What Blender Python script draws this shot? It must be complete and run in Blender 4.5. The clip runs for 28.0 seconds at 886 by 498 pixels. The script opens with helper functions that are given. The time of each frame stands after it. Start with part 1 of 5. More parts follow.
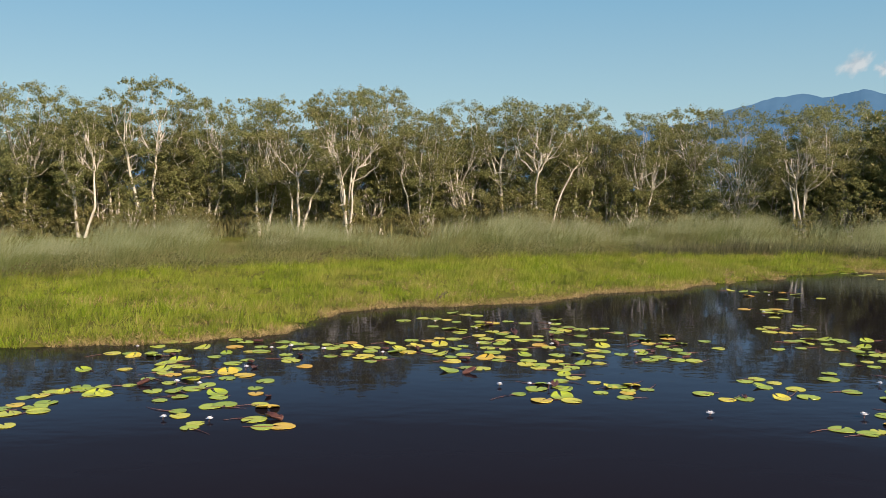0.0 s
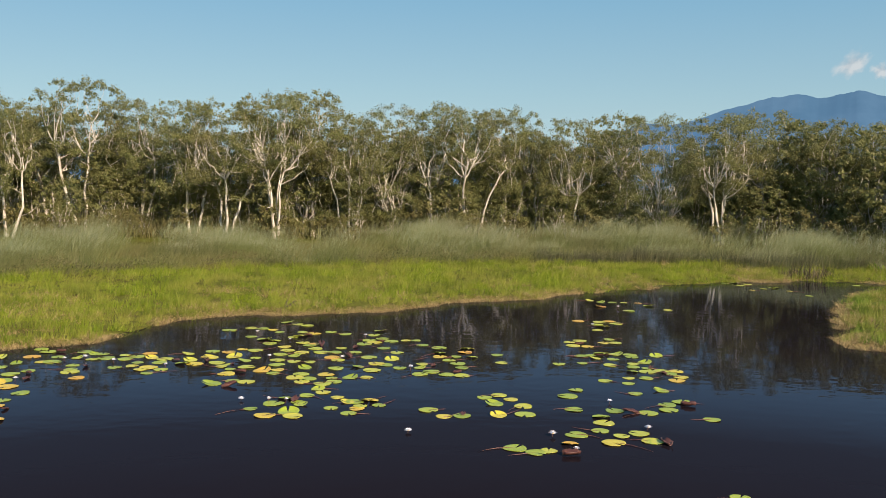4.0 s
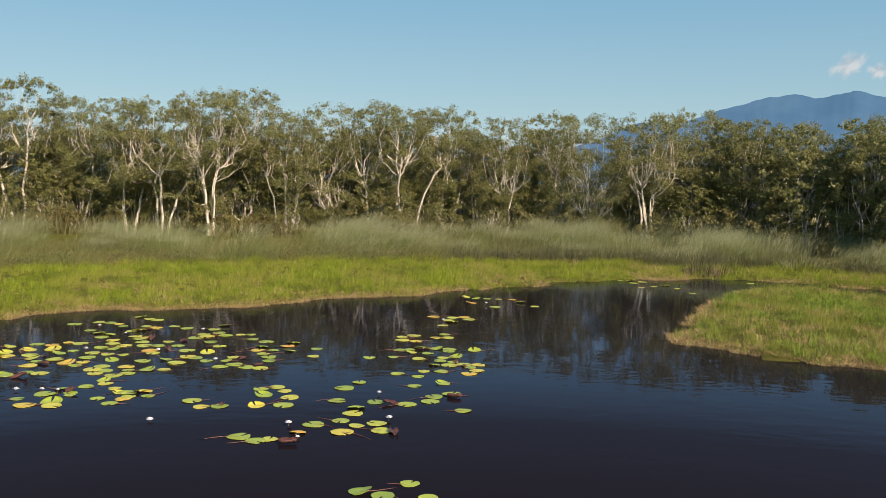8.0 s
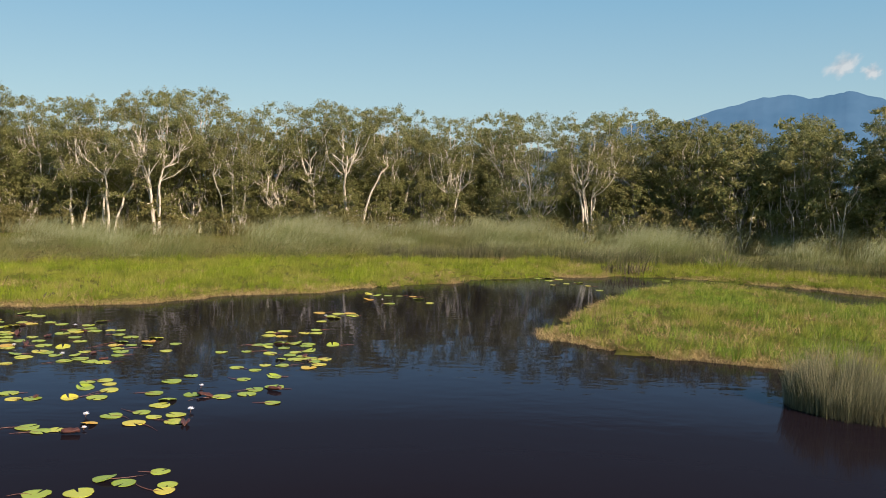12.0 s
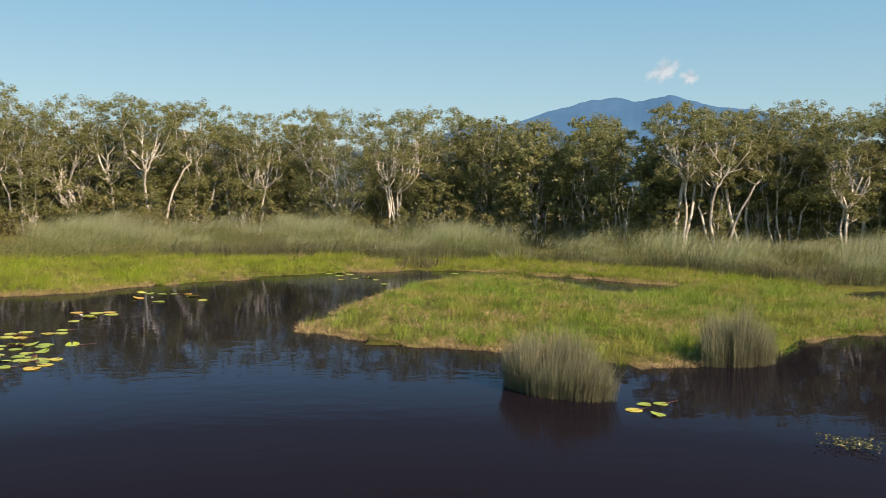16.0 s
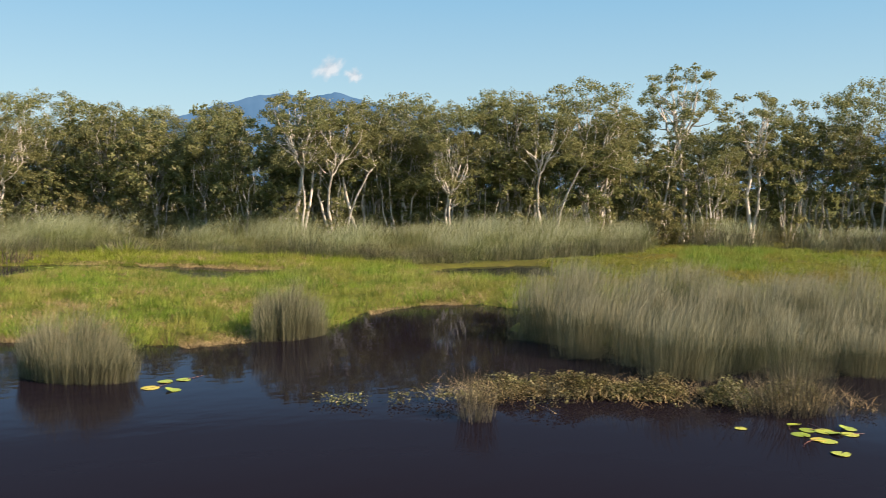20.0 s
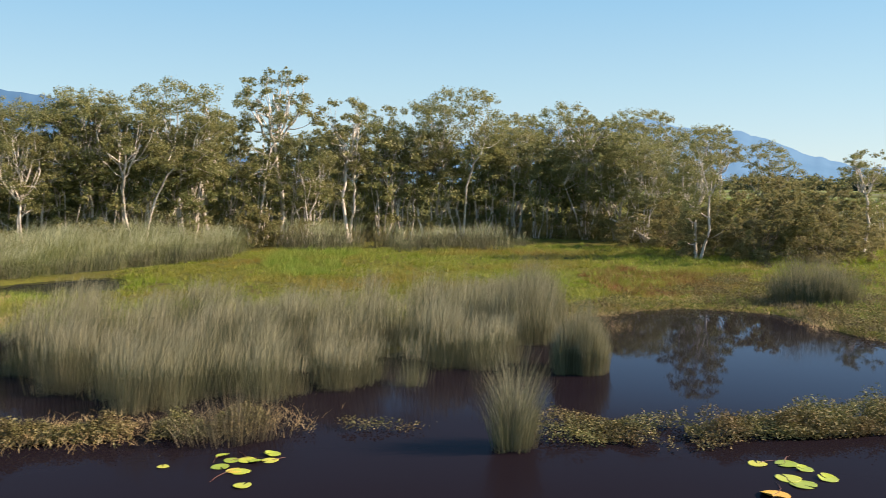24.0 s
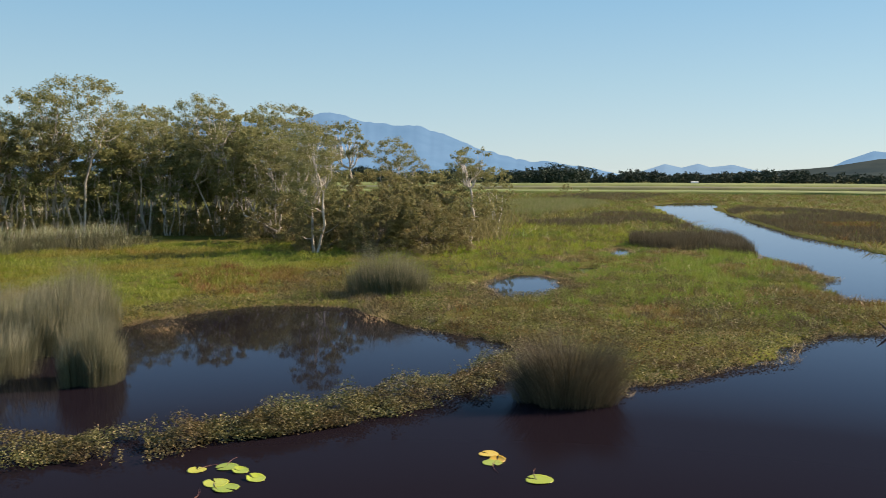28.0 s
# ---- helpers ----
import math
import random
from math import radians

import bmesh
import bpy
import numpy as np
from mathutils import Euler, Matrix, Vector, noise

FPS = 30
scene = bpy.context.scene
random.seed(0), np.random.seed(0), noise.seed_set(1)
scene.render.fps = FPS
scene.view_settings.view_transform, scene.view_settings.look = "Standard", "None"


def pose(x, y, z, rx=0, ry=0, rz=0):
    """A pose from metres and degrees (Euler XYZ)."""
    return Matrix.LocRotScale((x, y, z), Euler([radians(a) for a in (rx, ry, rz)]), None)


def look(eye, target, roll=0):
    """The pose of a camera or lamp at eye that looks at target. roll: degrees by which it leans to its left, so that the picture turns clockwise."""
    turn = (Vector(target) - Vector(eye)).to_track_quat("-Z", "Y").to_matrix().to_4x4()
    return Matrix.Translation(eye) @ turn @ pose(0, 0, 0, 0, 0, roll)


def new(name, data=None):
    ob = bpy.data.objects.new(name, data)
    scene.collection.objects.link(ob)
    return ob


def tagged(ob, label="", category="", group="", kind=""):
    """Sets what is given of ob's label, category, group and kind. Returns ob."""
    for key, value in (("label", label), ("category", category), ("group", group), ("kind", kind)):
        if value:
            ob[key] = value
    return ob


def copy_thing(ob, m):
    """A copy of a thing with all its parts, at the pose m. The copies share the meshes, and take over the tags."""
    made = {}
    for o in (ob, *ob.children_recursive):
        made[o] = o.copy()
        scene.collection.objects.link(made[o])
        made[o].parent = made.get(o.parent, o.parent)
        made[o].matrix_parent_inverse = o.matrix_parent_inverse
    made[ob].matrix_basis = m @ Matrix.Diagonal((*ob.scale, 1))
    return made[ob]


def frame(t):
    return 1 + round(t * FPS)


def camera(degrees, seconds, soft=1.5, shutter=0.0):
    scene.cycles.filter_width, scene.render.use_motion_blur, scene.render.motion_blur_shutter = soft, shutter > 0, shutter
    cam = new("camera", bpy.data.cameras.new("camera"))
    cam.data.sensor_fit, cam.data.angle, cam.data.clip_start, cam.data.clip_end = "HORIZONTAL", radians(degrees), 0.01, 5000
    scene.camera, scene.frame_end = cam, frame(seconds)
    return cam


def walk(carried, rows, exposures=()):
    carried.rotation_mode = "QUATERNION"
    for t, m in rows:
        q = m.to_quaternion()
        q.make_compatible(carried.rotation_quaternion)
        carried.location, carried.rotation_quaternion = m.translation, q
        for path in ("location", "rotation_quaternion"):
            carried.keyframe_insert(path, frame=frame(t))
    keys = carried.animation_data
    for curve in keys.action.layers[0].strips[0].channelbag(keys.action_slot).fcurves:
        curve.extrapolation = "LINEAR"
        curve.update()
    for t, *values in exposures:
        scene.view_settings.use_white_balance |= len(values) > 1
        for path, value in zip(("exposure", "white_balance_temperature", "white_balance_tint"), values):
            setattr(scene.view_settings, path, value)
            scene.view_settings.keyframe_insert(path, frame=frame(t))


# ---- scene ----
# ---------------------------------------------------------------- camera
cam = camera(52.8, 28.0, soft=0.5, shutter=0.34)
PATH = [
    (0, 0.306, 0.363, 4.676, 86.15, -0.29, 0.81),
    (0.5, 1.155, 0.244, 4.808, 86.12, -0.37, 0.78),
    (1, 1.975, 0.129, 4.935, 86.10, -0.45, 0.74),
    (1.5, 2.758, 0.025, 5.047, 86.06, -0.53, 0.71),
    (2, 3.522, -0.066, 5.142, 86.04, -0.62, 0.69),
    (2.5, 4.280, -0.158, 5.241, 86.01, -0.68, 0.67),
    (3, 5.031, -0.250, 5.317, 85.98, -0.76, 0.65),
    (3.5, 5.772, -0.333, 5.361, 85.95, -0.83, 0.62),
    (5.5, 8.749, -0.542, 5.421, 85.89, -1.01, 0.55),
    (6, 9.494, -0.620, 5.426, 85.87, -1.04, 0.52),
    (6.5, 10.237, -0.694, 5.427, 85.86, -1.05, 0.52),
    (7, 10.939, -0.762, 5.433, 85.85, -1.07, 0.50),
    (7.5, 11.620, -0.830, 5.435, 85.84, -1.09, 0.50),
    (8, 12.279, -0.889, 5.435, 85.85, -1.09, 0.48),
    (8.5, 12.927, -0.953, 5.435, 85.84, -1.11, 0.47),
    (9, 13.563, -1.000, 5.433, 85.85, -1.13, 0.46),
    (9.5, 14.188, -1.045, 5.429, 85.85, -1.12, 0.46),
    (10, 14.794, -1.088, 5.425, 85.85, -1.13, 0.45),
    (10.5, 15.367, -1.123, 5.420, 85.87, -1.13, 0.45),
    (11, 15.897, -1.161, 5.411, 85.87, -1.09, 0.44),
    (11.5, 16.385, -1.196, 5.411, 85.86, -1.09, 0.42),
    (13.5, 18.068, -1.301, 5.394, 85.92, -1.03, -1.93),
    (14, 18.441, -1.345, 5.418, 85.92, -1.02, -3.09),
    (14.5, 18.769, -1.382, 5.374, 85.95, -1.02, -4.53),
    (15, 19.142, -1.435, 5.320, 85.95, -0.98, -5.98),
    (15.5, 19.522, -1.489, 5.283, 85.95, -0.94, -7.61),
    (16, 19.875, -1.546, 5.228, 85.99, -0.94, -9.88),
    (16.5, 20.210, -1.634, 5.145, 85.98, -0.89, -12.32),
    (17, 20.572, -1.742, 5.016, 86.01, -0.86, -14.89),
    (17.5, 20.964, -1.832, 4.912, 86.02, -0.81, -17.56),
    (18, 21.400, -1.962, 4.814, 86.02, -0.77, -20.25),
    (18.5, 21.865, -2.123, 4.736, 86.02, -0.69, -22.63),
    (19, 22.353, -2.305, 4.676, 86.02, -0.64, -25.10),
    (19.5, 22.856, -2.519, 4.677, 86.02, -0.60, -27.85),
    (20, 23.378, -2.762, 4.727, 85.99, -0.55, -30.72),
    (20.5, 23.881, -3.035, 4.814, 85.95, -0.53, -33.71),
    (21, 24.393, -3.337, 4.912, 85.92, -0.48, -36.47),
    (21.5, 24.906, -3.660, 5.022, 85.88, -0.42, -39.07),
    (23.5, 26.805, -5.036, 5.435, 85.76, -0.28, -49.65),
    (24, 27.211, -5.463, 5.529, 85.71, -0.26, -52.47),
    (24.5, 27.612, -5.889, 5.602, 85.66, -0.24, -55.41),
    (25, 27.989, -6.343, 5.667, 85.60, -0.22, -58.15),
    (25.5, 28.353, -6.820, 5.709, 85.53, -0.19, -60.72),
    (26, 28.710, -7.324, 5.737, 85.50, -0.20, -63.15),
    (26.5, 29.058, -7.868, 5.755, 85.46, -0.18, -65.50),
    (27, 29.385, -8.433, 5.753, 85.41, -0.16, -67.78),
    (27.5, 29.698, -9.031, 5.744, 85.36, -0.13, -69.91),
    (28, 30.007, -9.642, 5.726, 85.32, -0.12, -72.17),
]
walk(cam, [(t, pose(x, y, z, rx, ry, rz)) for t, x, y, z, rx, ry, rz in PATH],
     [(0, 0.65, 7250, 17.5), (9, 0.66, 7300, 18.5), (14, 0.73, 7300, 19), (18, 0.88, 7300, 19.5), (24, 1.1, 7300, 22.5), (26, 0.95, 7300, 22.5), (28, 0.83, 7250, 22.5)])

# ---------------------------------------------------------------- light
SUN_AZ, SUN_EL = 143.0, 32.0            # clockwise from +Y, degrees
world = bpy.data.worlds.new("world")
scene.world = world
world.use_nodes = True
_wn = world.node_tree.nodes
_wl = world.node_tree.links
_wn.clear()
_sky = _wn.new("ShaderNodeTexSky")
_sky.sky_type = 'NISHITA'
_sky.sun_disc = False
_sky.sun_elevation = radians(SUN_EL)
_sky.sun_rotation = radians(SUN_AZ)
_sky.altitude = 10
_sky.air_density = 0.85
_sky.dust_density = 0.15
_sky.ozone_density = 1.8
_bg = _wn.new("ShaderNodeBackground")
_bg.inputs["Strength"].default_value = 0.079
_wo = _wn.new("ShaderNodeOutputWorld")
_tint = _wn.new("ShaderNodeMix")
_tint.data_type, _tint.blend_type = 'RGBA', 'MULTIPLY'
_tint.inputs[0].default_value = 1.0
_tint.inputs[7].default_value = (0.83, 0.98, 0.95, 1)
_wl.new(_sky.outputs[0], _tint.inputs[6])
_haze = _wn.new("ShaderNodeMix")            # thin even haze evens out the clear sky
_haze.data_type = 'RGBA'
_haze.inputs[0].default_value = 0.78
_tc = _wn.new("ShaderNodeTexCoord")
_sx = _wn.new("ShaderNodeSeparateXYZ")
_wl.new(_tc.outputs["Generated"], _sx.inputs[0])
_hz = _wn.new("ShaderNodeValToRGB")         # paler towards the horizon, deeper overhead
while len(_hz.color_ramp.elements) < 5:
    _hz.color_ramp.elements.new(0.5)
for _e, (_p, _c) in zip(_hz.color_ramp.elements, ((0.0, (0.68, 0.96, 1.10)), (0.1, (0.49, 0.885, 1.10)), (0.22, (0.275, 0.735, 1.12)), (0.6, (0.21, 0.56, 0.98)), (1.0, (0.18, 0.48, 0.9)))):
    _e.position = _p
    _e.color = (*_c, 1)
_wl.new(_sx.outputs["Z"], _hz.inputs[0])
_hs = _wn.new("ShaderNodeVectorMath")
_hs.operation = 'SCALE'
_hs.inputs["Scale"].default_value = 5.0
_wl.new(_hz.outputs[0], _hs.inputs[0])
_wl.new(_hs.outputs[0], _haze.inputs[7])
_wl.new(_tint.outputs[2], _haze.inputs[6])
_wl.new(_haze.outputs[2], _bg.inputs[0])
_wl.new(_bg.outputs[0], _wo.inputs[0])

sun_data = bpy.data.lights.new("sun", 'SUN')
sun_data.energy = 5.0
sun_data.angle = radians(0.55)
sun_data.color = (1.0, 0.87, 0.69)
sun = new("sun", sun_data)
_az, _el = radians(SUN_AZ), radians(SUN_EL)
SUN_DIR = Vector((math.sin(_az) * math.cos(_el), math.cos(_az) * math.cos(_el), math.sin(_el)))
sun.matrix_world = look(SUN_DIR * 60 + Vector((20, 20, 0)), (20, 20, 0))

# ---------------------------------------------------------------- material helpers
def material(name):
    m = bpy.data.materials.new(name)
    m.use_nodes = True
    nt = m.node_tree
    return m, nt, nt.nodes["Principled BSDF"]


def ramp(nt, fac, stops):
    n = nt.nodes.new("ShaderNodeValToRGB")
    while len(n.color_ramp.elements) < len(stops):
        n.color_ramp.elements.new(0.5)
    for e, (p, c) in zip(n.color_ramp.elements, stops):
        e.position = p
        e.color = (*c, 1)
    nt.links.new(fac, n.inputs[0])
    return n.outputs[0]


def tex_noise(nt, scale, detail=4, rough=0.55, stretch=None):
    tc = nt.nodes.new("ShaderNodeTexCoord")
    n = nt.nodes.new("ShaderNodeTexNoise")
    n.inputs["Scale"].default_value = scale
    n.inputs["Detail"].default_value = detail
    n.inputs["Roughness"].default_value = rough
    src = tc.outputs["Object"]
    if stretch:
        mp = nt.nodes.new("ShaderNodeMapping")
        mp.inputs["Scale"].default_value = stretch
        nt.links.new(src, mp.inputs[0])
        src = mp.outputs[0]
    nt.links.new(src, n.inputs["Vector"])
    return n.outputs["Fac"]


def mixc(nt, fac, a, b, kind='MIX'):
    n = nt.nodes.new("ShaderNodeMix")
    n.data_type = 'RGBA'
    n.blend_type = kind
    for sock, v in ((n.inputs[0], fac), (n.inputs[6], a), (n.inputs[7], b)):
        if isinstance(v, (int, float)):
            sock.default_value = v
        elif isinstance(v, tuple):
            sock.default_value = (*v, 1)
        else:
            nt.links.new(v, sock)
    return n.outputs[2]


def bump(nt, bsdf, height, strength, dist=0.02):
    b = nt.nodes.new("ShaderNodeBump")
    b.inputs["Strength"].default_value = strength
    b.inputs["Distance"].default_value = dist
    nt.links.new(height, b.inputs["Height"])
    nt.links.new(b.outputs[0], bsdf.inputs["Normal"])


def island_random(nt):
    return nt.nodes.new("ShaderNodeNewGeometry").outputs["Random Per Island"]


def leaf_material(name, stops, patch=None, patch_scale=0.25, translucent=0.35, rough=0.55, patch_amount=0.6, spot=None, spot_scale=1.1):
    """Blades and leaves: each its own tint, broad drifts of a second tint, light shining through."""
    m, nt, b = material(name)
    col = ramp(nt, island_random(nt), stops)
    if patch:
        f = tex_noise(nt, patch_scale, 3)
        mask = ramp(nt, f, [(0.42, (0, 0, 0)), (0.62, (patch_amount,) * 3)])
        col = mixc(nt, mask, col, patch)
    if spot:
        f = tex_noise(nt, spot_scale, 3, 0.6)
        col = mixc(nt, ramp(nt, f, [(0.47, (0, 0, 0)), (0.64, (0.75, 0.75, 0.75))]), col, spot)
    nt.links.new(col, b.inputs["Base Color"])
    b.inputs["Roughness"].default_value = rough
    b.inputs["Specular IOR Level"].default_value = 0.25
    tr = nt.nodes.new("ShaderNodeBsdfTranslucent")
    nt.links.new(col, tr.inputs[0])
    mx = nt.nodes.new("ShaderNodeMixShader")
    mx.inputs[0].default_value = translucent
    nt.links.new(b.outputs[0], mx.inputs[1])
    nt.links.new(tr.outputs[0], mx.inputs[2])
    nt.links.new(mx.outputs[0], nt.nodes["Material Output"].inputs[0])
    return m


M_GRASS = leaf_material("fringe_grass", [(0, (0.12, 0.19, 0.014)), (0.4, (0.205, 0.295, 0.02)), (0.8, (0.28, 0.345, 0.03)), (1, (0.40, 0.37, 0.11))], (0.37, 0.31, 0.10), 0.3, 0.42, patch_amount=0.45, spot=(0.125, 0.17, 0.02), spot_scale=0.45)
M_LUSH = leaf_material("lush_grass", [(0, (0.085, 0.16, 0.02)), (0.5, (0.19, 0.315, 0.034)), (0.85, (0.31, 0.40, 0.06)), (1, (0.46, 0.42, 0.16))], (0.30, 0.24, 0.07), 0.35, 0.42, patch_amount=0.6, spot=(0.085, 0.14, 0.016), spot_scale=0.8)
M_FRESH = leaf_material("fresh_grass", [(0, (0.09, 0.17, 0.02)), (0.5, (0.175, 0.275, 0.034)), (1, (0.29, 0.36, 0.075))], (0.21, 0.22, 0.05), 0.6, 0.4)
M_MARSH = leaf_material("marsh_herbs", [(0, (0.06, 0.058, 0.02)), (0.5, (0.15, 0.145, 0.035)), (0.85, (0.25, 0.225, 0.07)), (1, (0.42, 0.36, 0.17))], (0.15, 0.08, 0.035), 0.3, 0.35, patch_amount=0.75, spot=(0.13, 0.25, 0.025), spot_scale=0.22)
M_STRAW = leaf_material("dead_grass", [(0, (0.22, 0.15, 0.07)), (0.6, (0.38, 0.28, 0.13)), (1, (0.5, 0.4, 0.2))], None, translucent=0.2)
M_REED = leaf_material("reed", [(0, (0.085, 0.105, 0.04)), (0.5, (0.18, 0.20, 0.08)), (0.85, (0.27, 0.275, 0.13)), (1, (0.36, 0.32, 0.19))], (0.18, 0.23, 0.07), 0.2, 0.4)
M_PLUME = leaf_material("reed_plume", [(0, (0.27, 0.30, 0.17)), (0.5, (0.34, 0.365, 0.215)), (1, (0.43, 0.43, 0.275))], (0.27, 0.32, 0.165), 0.12, 0.4)
M_TASSEL = leaf_material("reed_tassel", [(0, (0.20, 0.195, 0.12)), (0.5, (0.275, 0.265, 0.165)), (1, (0.38, 0.355, 0.23))], (0.20, 0.21, 0.12), 0.25, 0.35)
M_SEDGE = leaf_material("sedge", [(0, (0.06, 0.072, 0.038)), (0.5, (0.11, 0.122, 0.064)), (0.85, (0.165, 0.17, 0.095)), (1, (0.26, 0.24, 0.155))], (0.13, 0.12, 0.07), 0.5, 0.3)
M_DARKSEDGE = leaf_material("dark_sedge", [(0, (0.05, 0.042, 0.026)), (0.6, (0.105, 0.09, 0.052)), (1, (0.23, 0.195, 0.12))], None, translucent=0.2)
M_WEED = leaf_material("weed_leaf", [(0, (0.05, 0.055, 0.016)), (0.45, (0.105, 0.11, 0.03)), (0.8, (0.22, 0.215, 0.075)), (0.95, (0.38, 0.36, 0.18)), (1, (0.40, 0.27, 0.14))], (0.11, 0.058, 0.03), 0.5, 0.25, rough=0.6)
M_RUST = leaf_material("rusty_herb", [(0, (0.09, 0.04, 0.016)), (0.5, (0.20, 0.095, 0.03)), (0.85, (0.30, 0.17, 0.055)), (1, (0.42, 0.32, 0.15))], (0.15, 0.14, 0.025), 0.45, 0.25)
M_LAWN = leaf_material("lawn_grass", [(0, (0.10, 0.145, 0.022)), (0.5, (0.20, 0.265, 0.035)), (1, (0.34, 0.35, 0.085))], (0.26, 0.155, 0.045), 0.14, 0.4, patch_amount=0.8, spot=(0.15, 0.24, 0.016), spot_scale=0.28)
M_LEAF = leaf_material("paperbark_leaf", [(0, (0.12, 0.138, 0.05)), (0.5, (0.215, 0.235, 0.085)), (0.85, (0.30, 0.305, 0.13)), (1, (0.40, 0.365, 0.21))], (0.23, 0.21, 0.092), 0.25, 0.5)
M_SHRUB = leaf_material("shrub_leaf", [(0, (0.115, 0.122, 0.045)), (0.5, (0.205, 0.205, 0.076)), (1, (0.32, 0.29, 0.13))], (0.24, 0.195, 0.10), 0.4, 0.5)
# herb tint darkened to paint the shade under the reed belt's front
M_SHADEHERB = leaf_material("shade_olive_herb", [(0, (0.06, 0.066, 0.025)), (0.5, (0.105, 0.115, 0.04)), (1, (0.19, 0.18, 0.08))], (0.15, 0.10, 0.055), 0.35, 0.3)
M_BELTHERB = leaf_material("belt_herb", [(0, (0.10, 0.115, 0.038)), (0.5, (0.165, 0.185, 0.06)), (1, (0.26, 0.265, 0.11))], (0.20, 0.17, 0.075), 0.3, 0.35)
# far trees: a bluish haze cast is mixed into the leaf colour
M_FARLEAF = leaf_material("far_leaf", [(0, (0.032, 0.05, 0.032)), (0.5, (0.04, 0.06, 0.04)), (1, (0.05, 0.07, 0.046))], None, translucent=0.05, rough=0.9)

# bark: pale paper with grey and rusty blotches
M_BARK, _nt, _b = material("paperbark")
_f1 = tex_noise(_nt, 1.3, 5, 0.6, (1, 1, 0.35))
_f2 = tex_noise(_nt, 7.0, 4, 0.6, (1, 1, 0.25))
_c = ramp(_nt, _f1, [(0.3, (0.20, 0.16, 0.125)), (0.43, (0.46, 0.41, 0.35)), (0.65, (0.70, 0.65, 0.575))])
_c = mixc(_nt, 0.45, _c, ramp(_nt, _f2, [(0.33, (0.20, 0.165, 0.135)), (0.55, (0.68, 0.63, 0.56))]))
_nt.links.new(_c, _b.inputs["Base Color"])
_b.inputs["Roughness"].default_value = 0.9
bump(_nt, _b, _f2, 0.6, 0.03)

# ground: damp soil under turf, drifting between greens, straw and rusty mud
M_GROUND, _nt, _b = material("marsh_ground")
_f1 = tex_noise(_nt, 0.05, 6, 0.6)
_f2 = tex_noise(_nt, 0.45, 5, 0.65)
_f3 = tex_noise(_nt, 6.0, 4, 0.7)
_c = ramp(_nt, _f1, [(0.33, (0.085, 0.066, 0.026)), (0.45, (0.105, 0.105, 0.022)), (0.55, (0.13, 0.145, 0.022)), (0.7, (0.15, 0.135, 0.034))])
_c = mixc(_nt, ramp(_nt, _f2, [(0.45, (0, 0, 0)), (0.65, (0.7, 0.7, 0.7))]), _c, (0.085, 0.066, 0.026))
_c = mixc(_nt, ramp(_nt, _f3, [(0.38, (0, 0, 0)), (0.62, (0.85, 0.85, 0.85))]), _c, (0.07, 0.072, 0.018))
_nt.links.new(_c, _b.inputs["Base Color"])
_b.inputs["Roughness"].default_value = 0.95
_b.inputs["Specular IOR Level"].default_value = 0.05
bump(_nt, _b, _f3, 0.7, 0.06)

# still, tea-brown water: a dark body under a smooth gloss that grows at flat angles
M_WATER, _nt, _b = material("tea_water")
_nt.nodes.remove(_b)
_w1 = tex_noise(_nt, 1.1, 2, 0.5, (1.0, 1.6, 1.0))
_w2 = tex_noise(_nt, 0.18, 3, 0.5)
_w3 = _nt.nodes.new("ShaderNodeMath")
_w3.operation = 'MULTIPLY'
_nt.links.new(_w1, _w3.inputs[0])
_nt.links.new(_w2, _w3.inputs[1])
_bp = _nt.nodes.new("ShaderNodeBump")
_bp.inputs["Strength"].default_value = 0.075
_bp.inputs["Distance"].default_value = 0.12
_wp = _nt.nodes.new("ShaderNodeSeparateXYZ")     # sheltered behind the reeds, livelier on the open lake
_nt.links.new(_nt.nodes.new("ShaderNodeTexCoord").outputs["Object"], _wp.inputs[0])
_wr = _nt.nodes.new("ShaderNodeMapRange")
for _k, _v in (("From Min", 34.0), ("From Max", 46.0), ("To Min", 1.0), ("To Max", 0.12)):
    _wr.inputs[_k].default_value = _v
_nt.links.new(_wp.outputs["X"], _wr.inputs["Value"])
_w4 = _nt.nodes.new("ShaderNodeMath")
_w4.operation = 'MULTIPLY'
_nt.links.new(_w3.outputs[0], _w4.inputs[0])
_nt.links.new(_wr.outputs[0], _w4.inputs[1])
_nt.links.new(_w4.outputs[0], _bp.inputs["Height"])
_lw = _nt.nodes.new("ShaderNodeLayerWeight")
_lw.inputs[0].default_value = 0.5
_nt.links.new(_bp.outputs[0], _lw.inputs["Normal"])
_gl = ramp(_nt, _lw.outputs["Facing"], [(0.5, (0.01,) * 3), (0.66, (0.014,) * 3), (0.74, (0.042,) * 3), (0.8, (0.175,) * 3), (0.844, (0.29,) * 3), (0.93, (0.62,) * 3), (1.0, (0.92,) * 3)])
_body = _nt.nodes.new("ShaderNodeBsdfDiffuse")
_body.inputs[0].default_value = (0.0102, 0.0076, 0.0104, 1)
_gloss = _nt.nodes.new("ShaderNodeBsdfGlossy")
_gloss.inputs["Color"].default_value = (0.74, 0.82, 1.0, 1)
_gloss.inputs["Roughness"].default_value = 0.03
_nt.links.new(_bp.outputs[0], _gloss.inputs["Normal"])
_mx = _nt.nodes.new("ShaderNodeMixShader")
_nt.links.new(_gl, _mx.inputs[0])
_nt.links.new(_body.outputs[0], _mx.inputs[1])
_nt.links.new(_gloss.outputs[0], _mx.inputs[2])
_nt.links.new(_mx.outputs[0], _nt.nodes["Material Output"].inputs[0])

